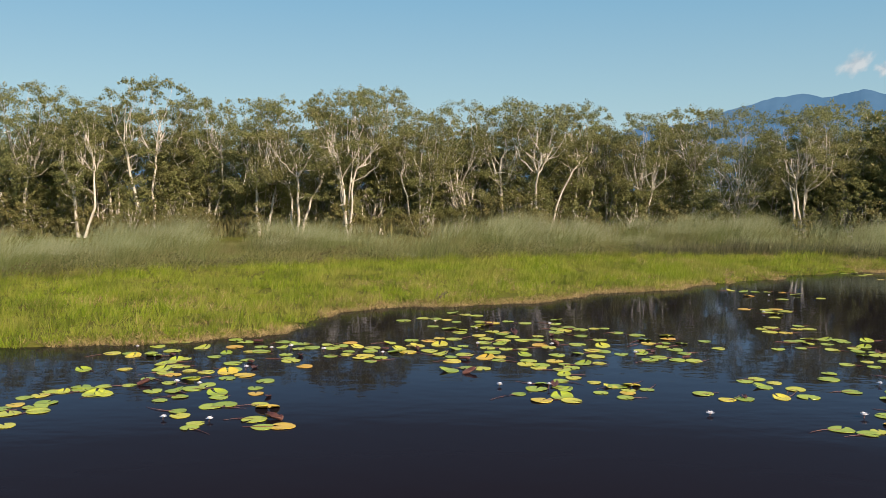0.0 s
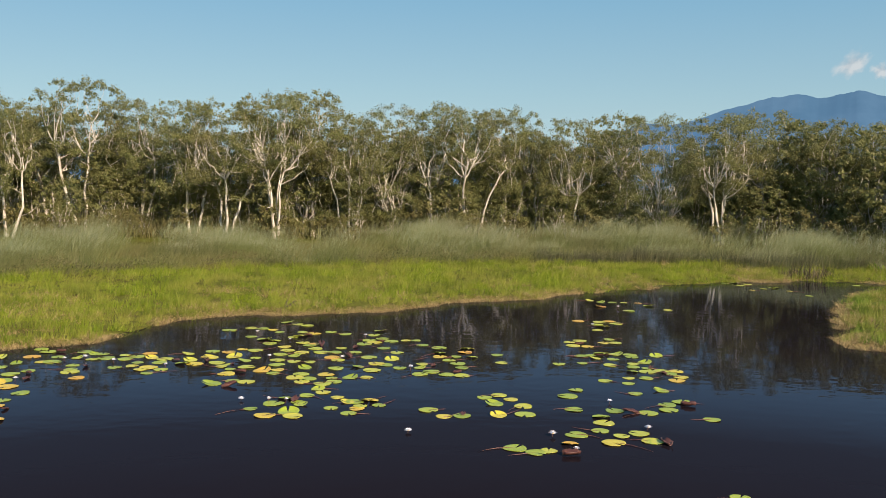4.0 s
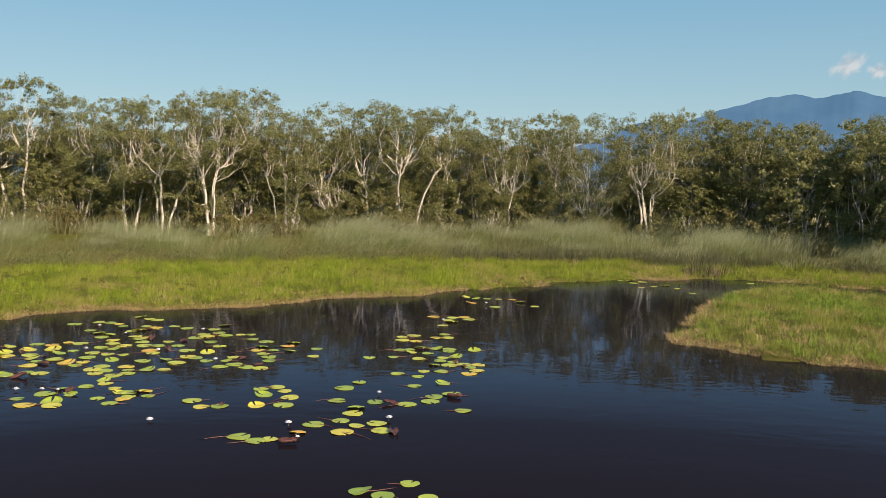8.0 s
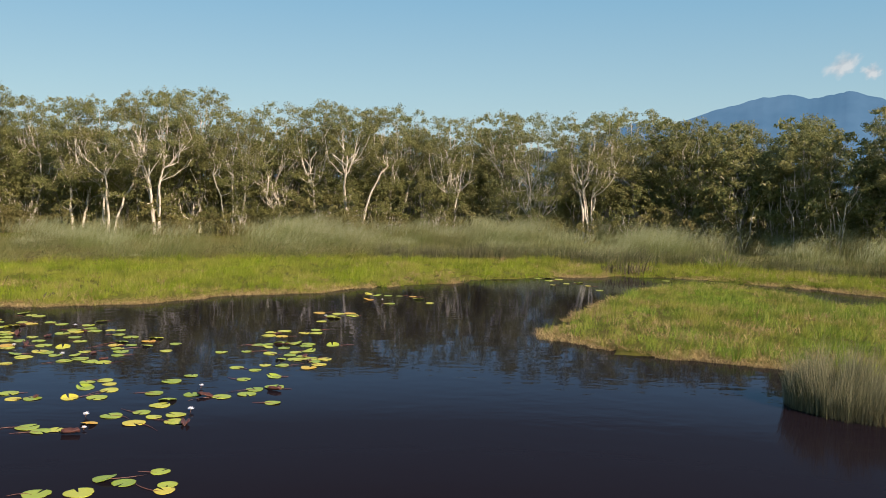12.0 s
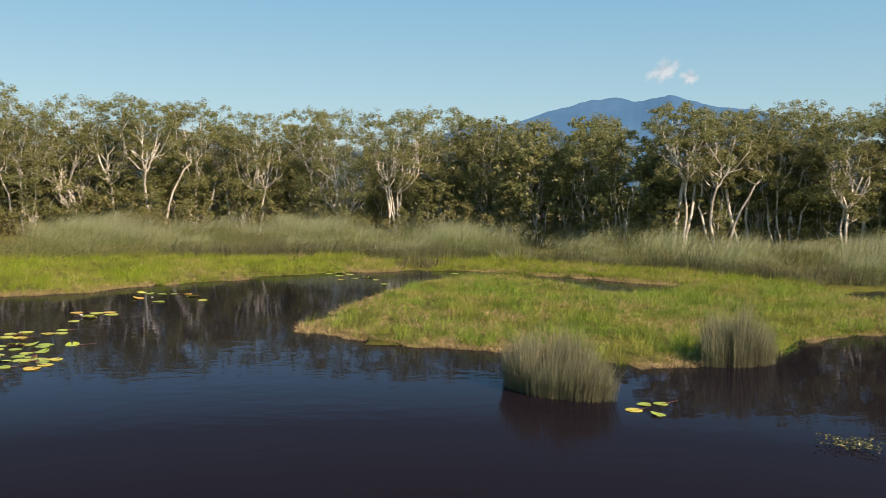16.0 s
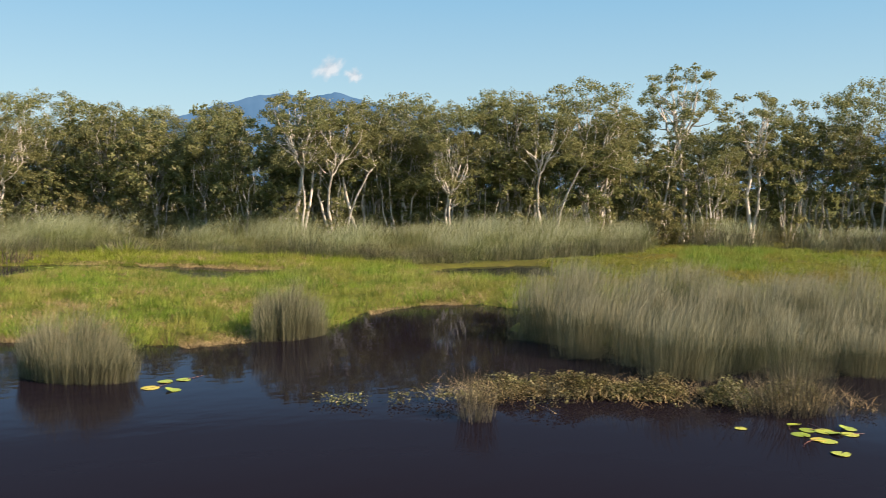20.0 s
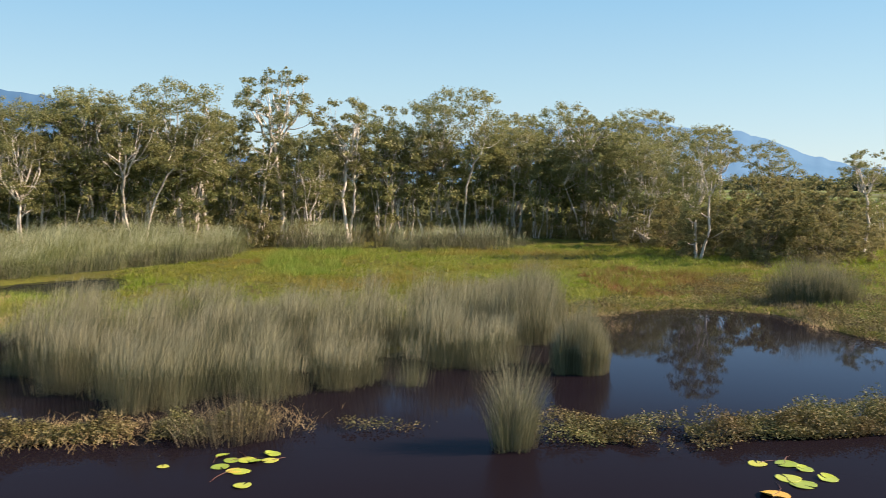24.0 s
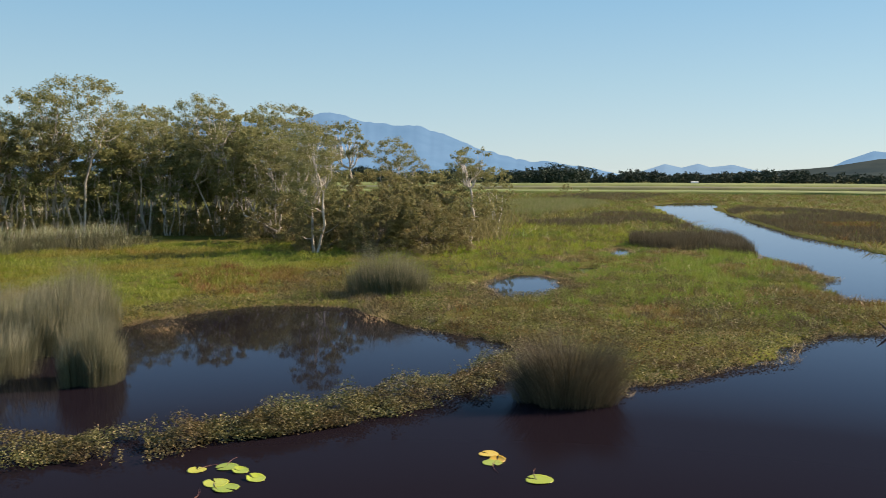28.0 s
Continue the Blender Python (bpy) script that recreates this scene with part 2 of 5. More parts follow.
# lily pads: waxy greens with some yellowing leaves
M_PAD, _nt, _b = material("lily_pad")
_oi = _nt.nodes.new("ShaderNodeObjectInfo")
_c = ramp(_nt, _oi.outputs["Random"], [(0.0, (0.20, 0.29, 0.025)), (0.4, (0.32, 0.40, 0.035)), (0.7, (0.44, 0.45, 0.05)), (0.86, (0.56, 0.46, 0.05)), (0.97, (0.58, 0.33, 0.04))])
_f = tex_noise(_nt, 9, 3)
_c = mixc(_nt, ramp(_nt, _f, [(0.5, (0, 0, 0)), (0.75, (0.55, 0.55, 0.55))]), _c, (0.34, 0.28, 0.05))
_nt.links.new(_c, _b.inputs["Base Color"])
_b.inputs["Roughness"].default_value = 0.35
M_PADUNDER, _nt, _b = material("lily_pad_underside")
_nt.links.new(ramp(_nt, tex_noise(_nt, 8, 3), [(0.3, (0.05, 0.016, 0.018)), (0.7, (0.13, 0.055, 0.04))]), _b.inputs["Base Color"])
_b.inputs["Roughness"].default_value = 0.5
M_STEM, _nt, _b = material("lily_stem")
_nt.links.new(ramp(_nt, tex_noise(_nt, 3, 3), [(0.3, (0.09, 0.025, 0.025)), (0.7, (0.2, 0.09, 0.06))]), _b.inputs["Base Color"])
_b.inputs["Roughness"].default_value = 0.5
M_PETAL, _nt, _b = material("white_petal")
_nt.links.new(ramp(_nt, tex_noise(_nt, 12, 2), [(0.3, (0.72, 0.70, 0.78)), (0.7, (0.86, 0.85, 0.88))]), _b.inputs["Base Color"])
_b.inputs["Roughness"].default_value = 0.5
M_STAMEN, _nt, _b = material("yellow_stamen")
_b.inputs["Base Color"].default_value = (0.6, 0.4, 0.03, 1)
M_TWIG, _nt, _b = material("shrub_bark")
_nt.links.new(ramp(_nt, tex_noise(_nt, 5, 4, 0.6, (1, 1, 0.3)), [(0.3, (0.07, 0.055, 0.042)), (0.7, (0.21, 0.175, 0.14))]), _b.inputs["Base Color"])
_b.inputs["Roughness"].default_value = 0.9
M_DEADWOOD, _nt, _b = material("dead_wood")
_nt.links.new(ramp(_nt, tex_noise(_nt, 6, 4, 0.6, (1, 1, 0.3)), [(0.3, (0.025, 0.018, 0.014)), (0.7, (0.10, 0.075, 0.055))]), _b.inputs["Base Color"])
_b.inputs["Roughness"].default_value = 0.9


# far slopes: air haze is painted in as blue colour plus emission
def painted_haze_material(name, low, high, glow):
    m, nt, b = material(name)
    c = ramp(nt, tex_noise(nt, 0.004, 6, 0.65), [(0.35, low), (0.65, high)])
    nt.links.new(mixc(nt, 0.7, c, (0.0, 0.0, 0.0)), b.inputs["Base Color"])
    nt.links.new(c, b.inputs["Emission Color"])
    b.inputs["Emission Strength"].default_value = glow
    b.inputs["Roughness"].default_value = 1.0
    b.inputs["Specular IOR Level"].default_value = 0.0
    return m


M_MOUNT_A = painted_haze_material("haze_blue_mountain", (0.042, 0.105, 0.185), (0.056, 0.125, 0.21), 0.98)
M_MOUNT_B = painted_haze_material("hazy_mountain", (0.075, 0.16, 0.25), (0.09, 0.18, 0.275), 1.02)
M_MOUNT_C = painted_haze_material("haze_pale_mountain", (0.11, 0.20, 0.29), (0.13, 0.23, 0.32), 0.88)
M_HILL = painted_haze_material("wooded_hill", (0.035, 0.055, 0.06), (0.06, 0.08, 0.075), 0.5)

# ---------------------------------------------------------------- mesh helpers
rng = np.random.default_rng(7)


def np_mesh(name, verts, faces, mat, smooth=False):
    """A mesh from arrays: verts (n, 3), faces (m, k), all with k corners."""
    me = bpy.data.meshes.new(name)
    verts = np.asarray(verts, dtype=np.float32)
    faces = np.asarray(faces, dtype=np.int32)
    m, k = faces.shape
    me.vertices.add(len(verts))
    me.vertices.foreach_set("co", verts.ravel())
    me.loops.add(m * k)
    me.loops.foreach_set("vertex_index", faces.ravel())
    me.polygons.add(m)
    me.polygons.foreach_set("loop_start", np.arange(0, m * k, k, dtype=np.int32))
    if smooth:
        me.polygons.foreach_set("use_smooth", np.ones(m, dtype=bool))
    me.update(calc_edges=True)
    me.materials.append(mat)
    return me


def part(name, me, parent, label=""):
    ob = new(name, me)
    ob.parent = parent
    return tagged(ob, label)


def lattice(ix, iy, seed):
    h = np.sin(ix * 127.1 + iy * 311.7 + seed * 74.7) * 43758.5453
    return h - np.floor(h)


def vnoise(x, y, scale, seed=0):
    """Smooth value noise, 0 to 1."""
    x, y = np.asarray(x) / scale, np.asarray(y) / scale
    ix, iy = np.floor(x), np.floor(y)
    fx, fy = x - ix, y - iy
    fx, fy = fx * fx * (3 - 2 * fx), fy * fy * (3 - 2 * fy)
    a, b = lattice(ix, iy, seed), lattice(ix + 1, iy, seed)
    c, d = lattice(ix, iy + 1, seed), lattice(ix + 1, iy + 1, seed)
    return (a * (1 - fx) + b * fx) * (1 - fy) + (c * (1 - fx) + d * fx) * fy


def fbm(x, y, scale, seed=0, octaves=3):
    s, amp, tot = 0.0, 1.0, 0.0
    for o in range(octaves):
        s = s + amp * vnoise(x, y, scale / 2 ** o, seed + o * 13)
        tot += amp
        amp *= 0.5
    return s / tot


def inside(px, py, poly):
    px, py = np.asarray(px, float), np.asarray(py, float)
    res = np.zeros(px.shape, bool)
    n = len(poly)
    for i in range(n):
        x0, y0 = poly[i]
        x1, y1 = poly[(i + 1) % n]
        if y0 == y1:
            continue
        hit = ((y0 > py) != (y1 > py)) & (px < (x1 - x0) * (py - y0) / (y1 - y0) + x0)
        res ^= hit
    return res


def edge_distance(px, py, poly):
    px, py = np.asarray(px, float), np.asarray(py, float)
    best = np.full(px.shape, 1e9)
    n = len(poly)
    for i in range(n):
        x0, y0 = poly[i]
        x1, y1 = poly[(i + 1) % n]
        dx, dy = x1 - x0, y1 - y0
        u = np.clip(((px - x0) * dx + (py - y0) * dy) / (dx * dx + dy * dy + 1e-9), 0, 1)
        best = np.minimum(best, (px - x0 - u * dx) ** 2 + (py - y0 - u * dy) ** 2)
    return np.sqrt(best)


def scatter(poly, per_m2, seed):
    """Random places inside a polygon."""
    r = np.random.default_rng(seed)
    xs, ys = [p[0] for p in poly], [p[1] for p in poly]
    area = (max(xs) - min(xs)) * (max(ys) - min(ys))
    n = int(area * per_m2)
    x, y = r.uniform(min(xs), max(xs), n), r.uniform(min(ys), max(ys), n)
    k = inside(x, y, poly)
    return x[k], y[k]


def blades(name, x, y, z, height, width, lean, mat, seed, joints=1, wind=(0.0, 0.0), spread=None):
    """Grass blades at the places given: thin triangles, bent once where joints is 2."""
    r = np.random.default_rng(seed)
    n = len(x)
    a = r.uniform(0, 2 * np.pi, n)
    b = r.uniform(0, 2 * np.pi, n)
    h = height * r.uniform(0.7, 1.15, n)
    wd = width * r.uniform(0.7, 1.3, n)
    le = lean * h * r.uniform(0.2, 1.3, n)
    base = np.stack([x, y, z], 1)
    side = np.stack([np.cos(a), np.sin(a), 0 * a], 1) * (wd / 2)[:, None]
    off = np.stack([np.cos(b) * le, np.sin(b) * le, 0 * b], 1)
    if spread is not None:
        off = off + np.stack([spread[0] * h, spread[1] * h, 0 * h], 1)
    up = np.stack([0 * h, 0 * h, h], 1)
    gust = np.stack([wind[0] * h, wind[1] * h, 0 * h], 1) * r.uniform(0.5, 1.4, n)[:, None]
    tip = base + off + gust + up * 0.97
    if joints == 1:
        v = np.stack([base - side, base + side, tip], 1).reshape(-1, 3)
        f = np.arange(3 * n).reshape(-1, 3)
    else:
        mid = base + off * 0.35 + gust * 0.25 + up * 0.55
        v = np.stack([base - side, base + side, mid + side * 0.8, mid - side * 0.8, tip], 1).reshape(-1, 3)
        i = (5 * np.arange(n))[:, None]
        f = np.concatenate([i + [0, 1, 2], i + [0, 2, 3], i + [3, 2, 4]], 1).reshape(-1, 3)
    return np_mesh(name, v, f, mat)


def tussocks(name, poly, per_m2, count, height, sigma, width, lean, mat, seed, joints=1, wind=(0, 0), flare=2.0, keep=None, plume=None, size=(0.5, 1.2), patchy=3.0, rise=0.0, mounds=1.0):
    """Grass or reeds in separate tufts that spread outwards; plume: (material, share, width) for feathery tops as a second mesh."""
    r = np.random.default_rng(seed)
    cx, cy = scatter(poly, per_m2, seed)
    sd = shore(cx, cy)
    k = np.ones(len(cx), bool) if keep is None else keep(cx, cy, sd)
    cx, cy, sd = cx[k], cy[k], sd[k]
    z = np.maximum(ground_z(cx, cy, sd), -0.3) - 0.03
    h = height * np.clip(1.0 + mounds * (1.3 * fbm(cx, cy, patchy, seed + 2) - 0.65), 0.3, 1.5) * r.uniform(size[0], size[1], len(cx))
    if rise:
        h = h * np.clip(0.4 + edge_distance(cx, cy, poly) / rise, 0.4, 1.0)
    i = np.repeat(np.arange(len(cx)), count)
    ox, oy = r.normal(0, sigma, len(i)), r.normal(0, sigma, len(i))
    hh = h[i] * r.uniform(0.55, 1.12, len(i))
    sp = (ox * flare, oy * flare)
    me = blades(name, cx[i] + ox, cy[i] + oy, z[i], hh, width, lean, mat, seed + 3, joints, wind, sp)
    ob = new(name, me)
    if plume:
        q = (r.random(len(i)) < plume[1]) & (hh > 0.82 * h[i])
        q = np.nonzero(q)[0]
        g = 0.25
        bx, by = cx[i] + ox + (sp[0] * 0.5 + wind[0] * g) * hh, cy[i] + oy + (sp[1] * 0.45 + wind[1] * g) * hh
        tops = new("reed_plume", blades("reed_plume", bx[q], by[q], z[i][q] + 0.7 * hh[q], 0.36 * hh[q], plume[2], lean * 1.5, plume[0], seed + 5, 2, (wind[0] * 3.4, wind[1] * 3.4), (sp[0][q], sp[1][q])))
        tagged(tops, "pale feathery reed tops bending in the wind", "reeds", kind="stuff")
    return ob


def leaves(centres, size, aspect, r, flat=0.5):
    """Diamond leaves round the given centres: verts and quad faces."""
    n = len(centres)
    d = r.normal(size=(n, 3))
    d[:, 2] *= flat
    d /= np.linalg.norm(d, axis=1)[:, None] + 1e-9
    e = np.cross(d, r.normal(size=(n, 3)))
    e /= np.linalg.norm(e, axis=1)[:, None] + 1e-9
    s = size * r.uniform(0.6, 1.35, n)[:, None]
    d, e = d * s * 0.5, e * s * 0.5 * aspect
    v = np.stack([centres - d, centres + e, centres + d, centres - e], 1).reshape(-1, 3)
    return v, np.arange(4 * n).reshape(-1, 4)


def sprigs(centres, size, aspect, r, flat=0.8):
    """Three-cornered leaf sprays round the given centres: verts and triangles."""
    n = len(centres)
    d = r.normal(size=(n, 3))
    d[:, 2] *= flat
    d /= np.linalg.norm(d, axis=1)[:, None] + 1e-9
    e = np.cross(d, r.normal(size=(n, 3)))
    e /= np.linalg.norm(e, axis=1)[:, None] + 1e-9
    s = size * r.uniform(0.6, 1.35, n)[:, None]
    d, e = d * s * 0.5, e * s * 0.5 * aspect
    v = np.stack([centres - d * 0.8 + e, centres - d * 0.8 - e, centres + d], 1).reshape(-1, 3)
    return v, np.arange(3 * n).reshape(-1, 3)


def leaf_domes(centres, sizes, n_leaves, leaf_size, r, flat=0.9, lobes=8):
    """Rounded, lobed leaf tufts: small three-cornered leaves that face outwards and up."""
    sizes = np.asarray(sizes)
    counts = np.maximum(8, n_leaves * sizes ** 2 / np.sum(sizes ** 2)).astype(int)
    vs = []
    for c, s, m in zip(centres, sizes, counts):
        a, q = r.uniform(0, 2 * np.pi, lobes), np.sqrt(r.uniform(0.0, 1.0, lobes)) * 0.82
        q[0] = 0.1
        sub = np.stack([q * np.cos(a), q * np.sin(a), flat * (np.sqrt(1 - q ** 2) * r.uniform(0.1, 1.15, lobes) - 0.45)], 1) * s
        rad = s * r.uniform(0.26, 0.52, lobes) * (1.1 - 0.35 * q)
        k = r.integers(0, lobes, m)
        d = r.normal(size=(m, 3))
        d /= np.linalg.norm(d, axis=1)[:, None] + 1e-9
        d[:, 2] = np.where(d[:, 2] < 0, 0.8 * d[:, 2], d[:, 2])
        p = c + sub[k] + d * (rad[k] * r.uniform(0.05, 1.08, m) ** 0.55)[:, None] * np.array([1, 1, 0.85])
        nrm = d * 0.7 + np.array([0, 0, 0.2]) + r.normal(0, 0.55, (m, 3))
        nrm /= np.linalg.norm(nrm, axis=1)[:, None] + 1e-9
        u = np.cross(nrm, r.normal(size=(m, 3)))
        u /= np.linalg.norm(u, axis=1)[:, None] + 1e-9
        w = np.cross(nrm, u)
        ls = (leaf_size * r.uniform(0.55, 1.4, m))[:, None]
        u, w = u * ls * 0.5, w * ls * 0.26
        vs.append(np.stack([p - u * 0.8 + w, p - u * 0.8 - w, p + u], 1).reshape(-1, 3))
    v = np.concatenate(vs)
    return v, np.arange(len(v)).reshape(-1, 3)


def tube(path, radii, sides=6):
    """A tapered tube along a path: verts and quads."""
    path = np.asarray(path, float)
    n = len(path)
    ang = np.linspace(0, 2 * np.pi, sides, endpoint=False)
    vs = []
    for i in range(n):
        t = path[min(i + 1, n - 1)] - path[max(i - 1, 0)]
        t /= np.linalg.norm(t) + 1e-9
        ref = np.array([1.0, 0, 0]) if abs(t[0]) < 0.8 else np.array([0, 1.0, 0])
        u = np.cross(t, ref)
        u /= np.linalg.norm(u)
        w = np.cross(t, u)
        vs.append(path[i] + radii[i] * (np.cos(ang)[:, None] * u + np.sin(ang)[:, None] * w))
    fs = []
    for i in range(n - 1):
        for j in range(sides):
            k = (j + 1) % sides
            fs.append((i * sides + j, i * sides + k, (i + 1) * sides + k, (i + 1) * sides + j))
    return np.concatenate(vs), np.array(fs)


def joined(pieces):
    vs, fs, o = [], [], 0
    for v, f in pieces:
        vs.append(v)
        fs.append(f + o)
        o += len(v)
    return np.concatenate(vs), np.concatenate(fs)


def smooth_line(pts, step=1.2):
    """Points along a rounded line through the given corners (open)."""
    p = np.array(pts, float)
    for _ in range(2):
        q = [p[0]]
        for a, b in zip(p[:-1], p[1:]):
            q += [a * 0.75 + b * 0.25, a * 0.25 + b * 0.75]
        q.append(p[-1])
        p = np.array(q)
    return [tuple(v) for v in p]


# ---------------------------------------------------------------- plan of land and water
NORTH_SHORE = [(-400, 10), (-90, 14), (-40, 19), (-18, 24), (-10, 26.4), (-7, 27.4), (-5.5, 29), (-4.7, 31.8), (-3.5, 34.6), (-1.5, 35.9),
               (2.6, 36.4), (4.7, 38), (7, 41), (10, 41.6), (13, 44.6), (17, 47.9), (20.3, 50.2), (25, 52.3), (29, 53), (32.2, 52.2), (35, 49.4), (38.5, 46.2), (41.5, 44.1)]
ISLAND_SHORE = [(41.5, 42.2), (38.5, 40.6), (36, 40.6), (35, 43), (34.3, 46.6), (32.5, 48.2), (30.2, 47.5), (27.8, 45.9), (26, 43.5), (24.4, 40.4), (23.2, 37.6), (22.2, 35), (21.3, 32.6), (20.7, 30.9), (21, 29.5), (21.9, 28.1), (23.4, 27.1), (25, 26.8), (26.3, 26),
                (28, 24.8), (29.3, 23.4), (31.5, 23.2), (34.3, 23.6), (37, 26), (39, 27.7), (41, 28), (43.2, 25.8), (42.5, 23), (39.4, 21.5)]
BED_SHORE = [(40.5, 18), (41.5, 15.5), (44, 14), (48, 13), (52, 12.8), (56, 13), (60.8, 11.8), (64, 10.6), (66.4, 6.8), (63.2, 4.2), (61.2, 1.6),
             (60.3, -1.2), (58.4, -3.9), (55.5, -3.7), (51.8, -4.6), (53, -7.0), (54.3, -7.3), (57, -9.4), (60, -12), (63, -11.8), (66, -15.2), (70, -19.5), (73.5, -19.5), (73, -17)]
RIVER_SHORE = [(77, -13.7), (85, -15.2), (92, -13.3), (99, -11.0), (119, -10.8), (127, -6.8), (151, -4.2), (190, 2.0), (218, 5.5), (226, 0), (224, -8), (200, -6), (180, -8),
               (147, -12.2), (130, -14.7), (117, -16.5), (112, -19), (97, -20.8), (80, -27), (60, -45), (20, -75), (-60, -80), (-400, -60)]
LAKE = smooth_line(NORTH_SHORE + ISLAND_SHORE + BED_SHORE + RIVER_SHORE)
POND = smooth_line([(69.6, 0.9), (71.2, -1.4), (75.5, -1.5), (78.8, -1.3), (80.6, 0.0), (80, 2.2), (77.5, 2.9), (74, 2.7), (69.6, 0.9)])
PUDDLE = smooth_line([(82, -0.8), (84.3, 0.1), (86, -1.7), (83.4, -2.8), (82, -0.8)])
RILL = smooth_line([(93, -2.3), (97, -1.0), (102, -0.6), (102, -2.2), (97, -3.0), (93, -2.3)])
CHANNEL = smooth_line([(47.2, 37.6), (49.2, 41), (53.6, 41), (56.5, 39.8), (54, 36), (50.6, 33.4), (48.8, 35.8), (47.2, 37.6)])
BACKWATER = smooth_line([(192, -14), (205, -13), (207, -17), (195, -18), (192, -14)])


def shore(x, y):
    """Metres to the water's edge: above 0 on land, below 0 in the water."""
    x, y = np.asarray(x, float), np.asarray(y, float)
    wx = x + 0.9 * (vnoise(x, y, 1.7, 3) - 0.5) + 0.5 * (vnoise(x, y, 0.6, 5) - 0.5)
    wy = y + 0.9 * (vnoise(x, y, 1.7, 4) - 0.5) + 0.5 * (vnoise(x, y, 0.6, 6) - 0.5)
    sd = None
    for poly in (LAKE, POND, PUDDLE, RILL, CHANNEL, BACKWATER):
        d = edge_distance(wx, wy, poly)
        d = np.where(inside(wx, wy, poly), -d, d)
        sd = d if sd is None else np.minimum(sd, d)
    return sd


def ground_z(x, y, sd=None):
    sd = shore(x, y) if sd is None else sd
    t = np.clip((sd + 0.7) / 1.3, 0, 1)
    t = t * t * (3 - 2 * t)
    inland = np.clip(sd / 10, 0, 1)
    return -0.55 + 0.68 * t + 0.22 * inland + 0.18 * inland * (fbm(x, y, 6, 9) - 0.5) + 0.06 * (vnoise(x, y, 1.3, 10) - 0.5)


def axis(lo, hi, step, reach):
    mid = np.arange(lo, hi, step)
    out, v, s = [], hi, step
    while v < reach:
        out.append(v)
        s *= 1.12
        v += s
    low, v, s = [], lo - step, step
    while v > -reach:
        low.append(v)
        s *= 1.12
        v -= s
    return np.array(low[::-1] + list(mid) + out)


gx, gy = axis(-35, 105, 0.7, 4600), axis(-25, 72, 0.7, 4600)
GX, GY = np.meshgrid(gx, gy)
GZ = ground_z(GX.ravel(), GY.ravel())
_nx, _ny = len(gx), len(gy)
_i = (np.arange(_ny - 1)[:, None] * _nx + np.arange(_nx - 1)[None, :]).ravel()
ground = new("ground", np_mesh("ground", np.stack([GX.ravel(), GY.ravel(), GZ], 1), np.stack([_i, _i + 1, _i + 1 + _nx, _i + _nx], 1), M_GROUND, True))
tagged(ground, "damp green and straw-coloured marsh ground reaching the horizon", "ground", kind="structure")

water = new("water", np_mesh("water", [(-420, -95, 0), (240, -95, 0), (240, 75, 0), (-420, 75, 0)], [(0, 1, 2, 3)], M_WATER))
tagged(water, "still dark tea-brown lagoon water mirroring trees and sky", "water", kind="structure")

# ---------------------------------------------------------------- mountains and far woods
def ridge(name, outline, dist, mat, label, depth=900, rough=0.38, seed=1):
    """A far range: outline of (bearing, elevation) in degrees, with spurs running towards the viewer."""
    r = np.random.default_rng(seed)
    b = np.array([o[0] for o in outline])
    e = np.array([o[1] for o in outline])
    az = np.arange(b[0], b[-1], 0.12)
    el = np.interp(az, b, e) + rough * (fbm(az, az * 0, 1.1, seed, 4) - 0.5)
    el = np.maximum(el, 0.02)
    top = dist * np.tan(np.radians(el))
    rows = []
    for k in range(9):
        u = k / 8
        spur = fbm(az * 10, az * 0 + 40 * u, 14, seed + 5, 4)
        dd = dist - depth * u * (0.75 + 0.5 * spur)
        zz = (top + 5) * (1 - u) ** 1.25 * (1 - 0.25 * np.sin(np.pi * u) * spur) - 3 * u
        rows.append(np.stack([20 + dd * np.sin(np.radians(az)), dd * np.cos(np.radians(az)), zz], 1))
    v = np.concatenate(rows)
    n = len(az)
    i = (np.arange(8)[:, None] * n + np.arange(n - 1)[None, :]).ravel()
    f = np.stack([i, i + n, i + n + 1, i + 1], 1)
    return tagged(new(name, np_mesh(name, v, f, mat, True)), label, "mountain", kind="structure")


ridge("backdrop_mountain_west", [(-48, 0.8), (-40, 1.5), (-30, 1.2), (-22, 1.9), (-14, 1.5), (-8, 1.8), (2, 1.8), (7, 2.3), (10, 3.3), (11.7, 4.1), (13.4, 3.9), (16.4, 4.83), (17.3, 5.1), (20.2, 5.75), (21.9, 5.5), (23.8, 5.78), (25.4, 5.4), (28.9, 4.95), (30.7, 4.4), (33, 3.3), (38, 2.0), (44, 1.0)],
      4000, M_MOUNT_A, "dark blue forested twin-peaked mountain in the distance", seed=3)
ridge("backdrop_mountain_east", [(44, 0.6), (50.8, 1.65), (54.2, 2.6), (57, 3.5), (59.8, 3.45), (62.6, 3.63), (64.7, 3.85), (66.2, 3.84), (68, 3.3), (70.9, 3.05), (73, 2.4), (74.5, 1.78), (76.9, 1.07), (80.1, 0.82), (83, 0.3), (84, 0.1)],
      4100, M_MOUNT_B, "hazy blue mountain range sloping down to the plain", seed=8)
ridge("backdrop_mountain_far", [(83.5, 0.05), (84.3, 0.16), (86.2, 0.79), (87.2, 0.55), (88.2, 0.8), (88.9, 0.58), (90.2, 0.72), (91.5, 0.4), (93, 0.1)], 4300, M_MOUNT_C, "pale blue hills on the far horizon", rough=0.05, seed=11)
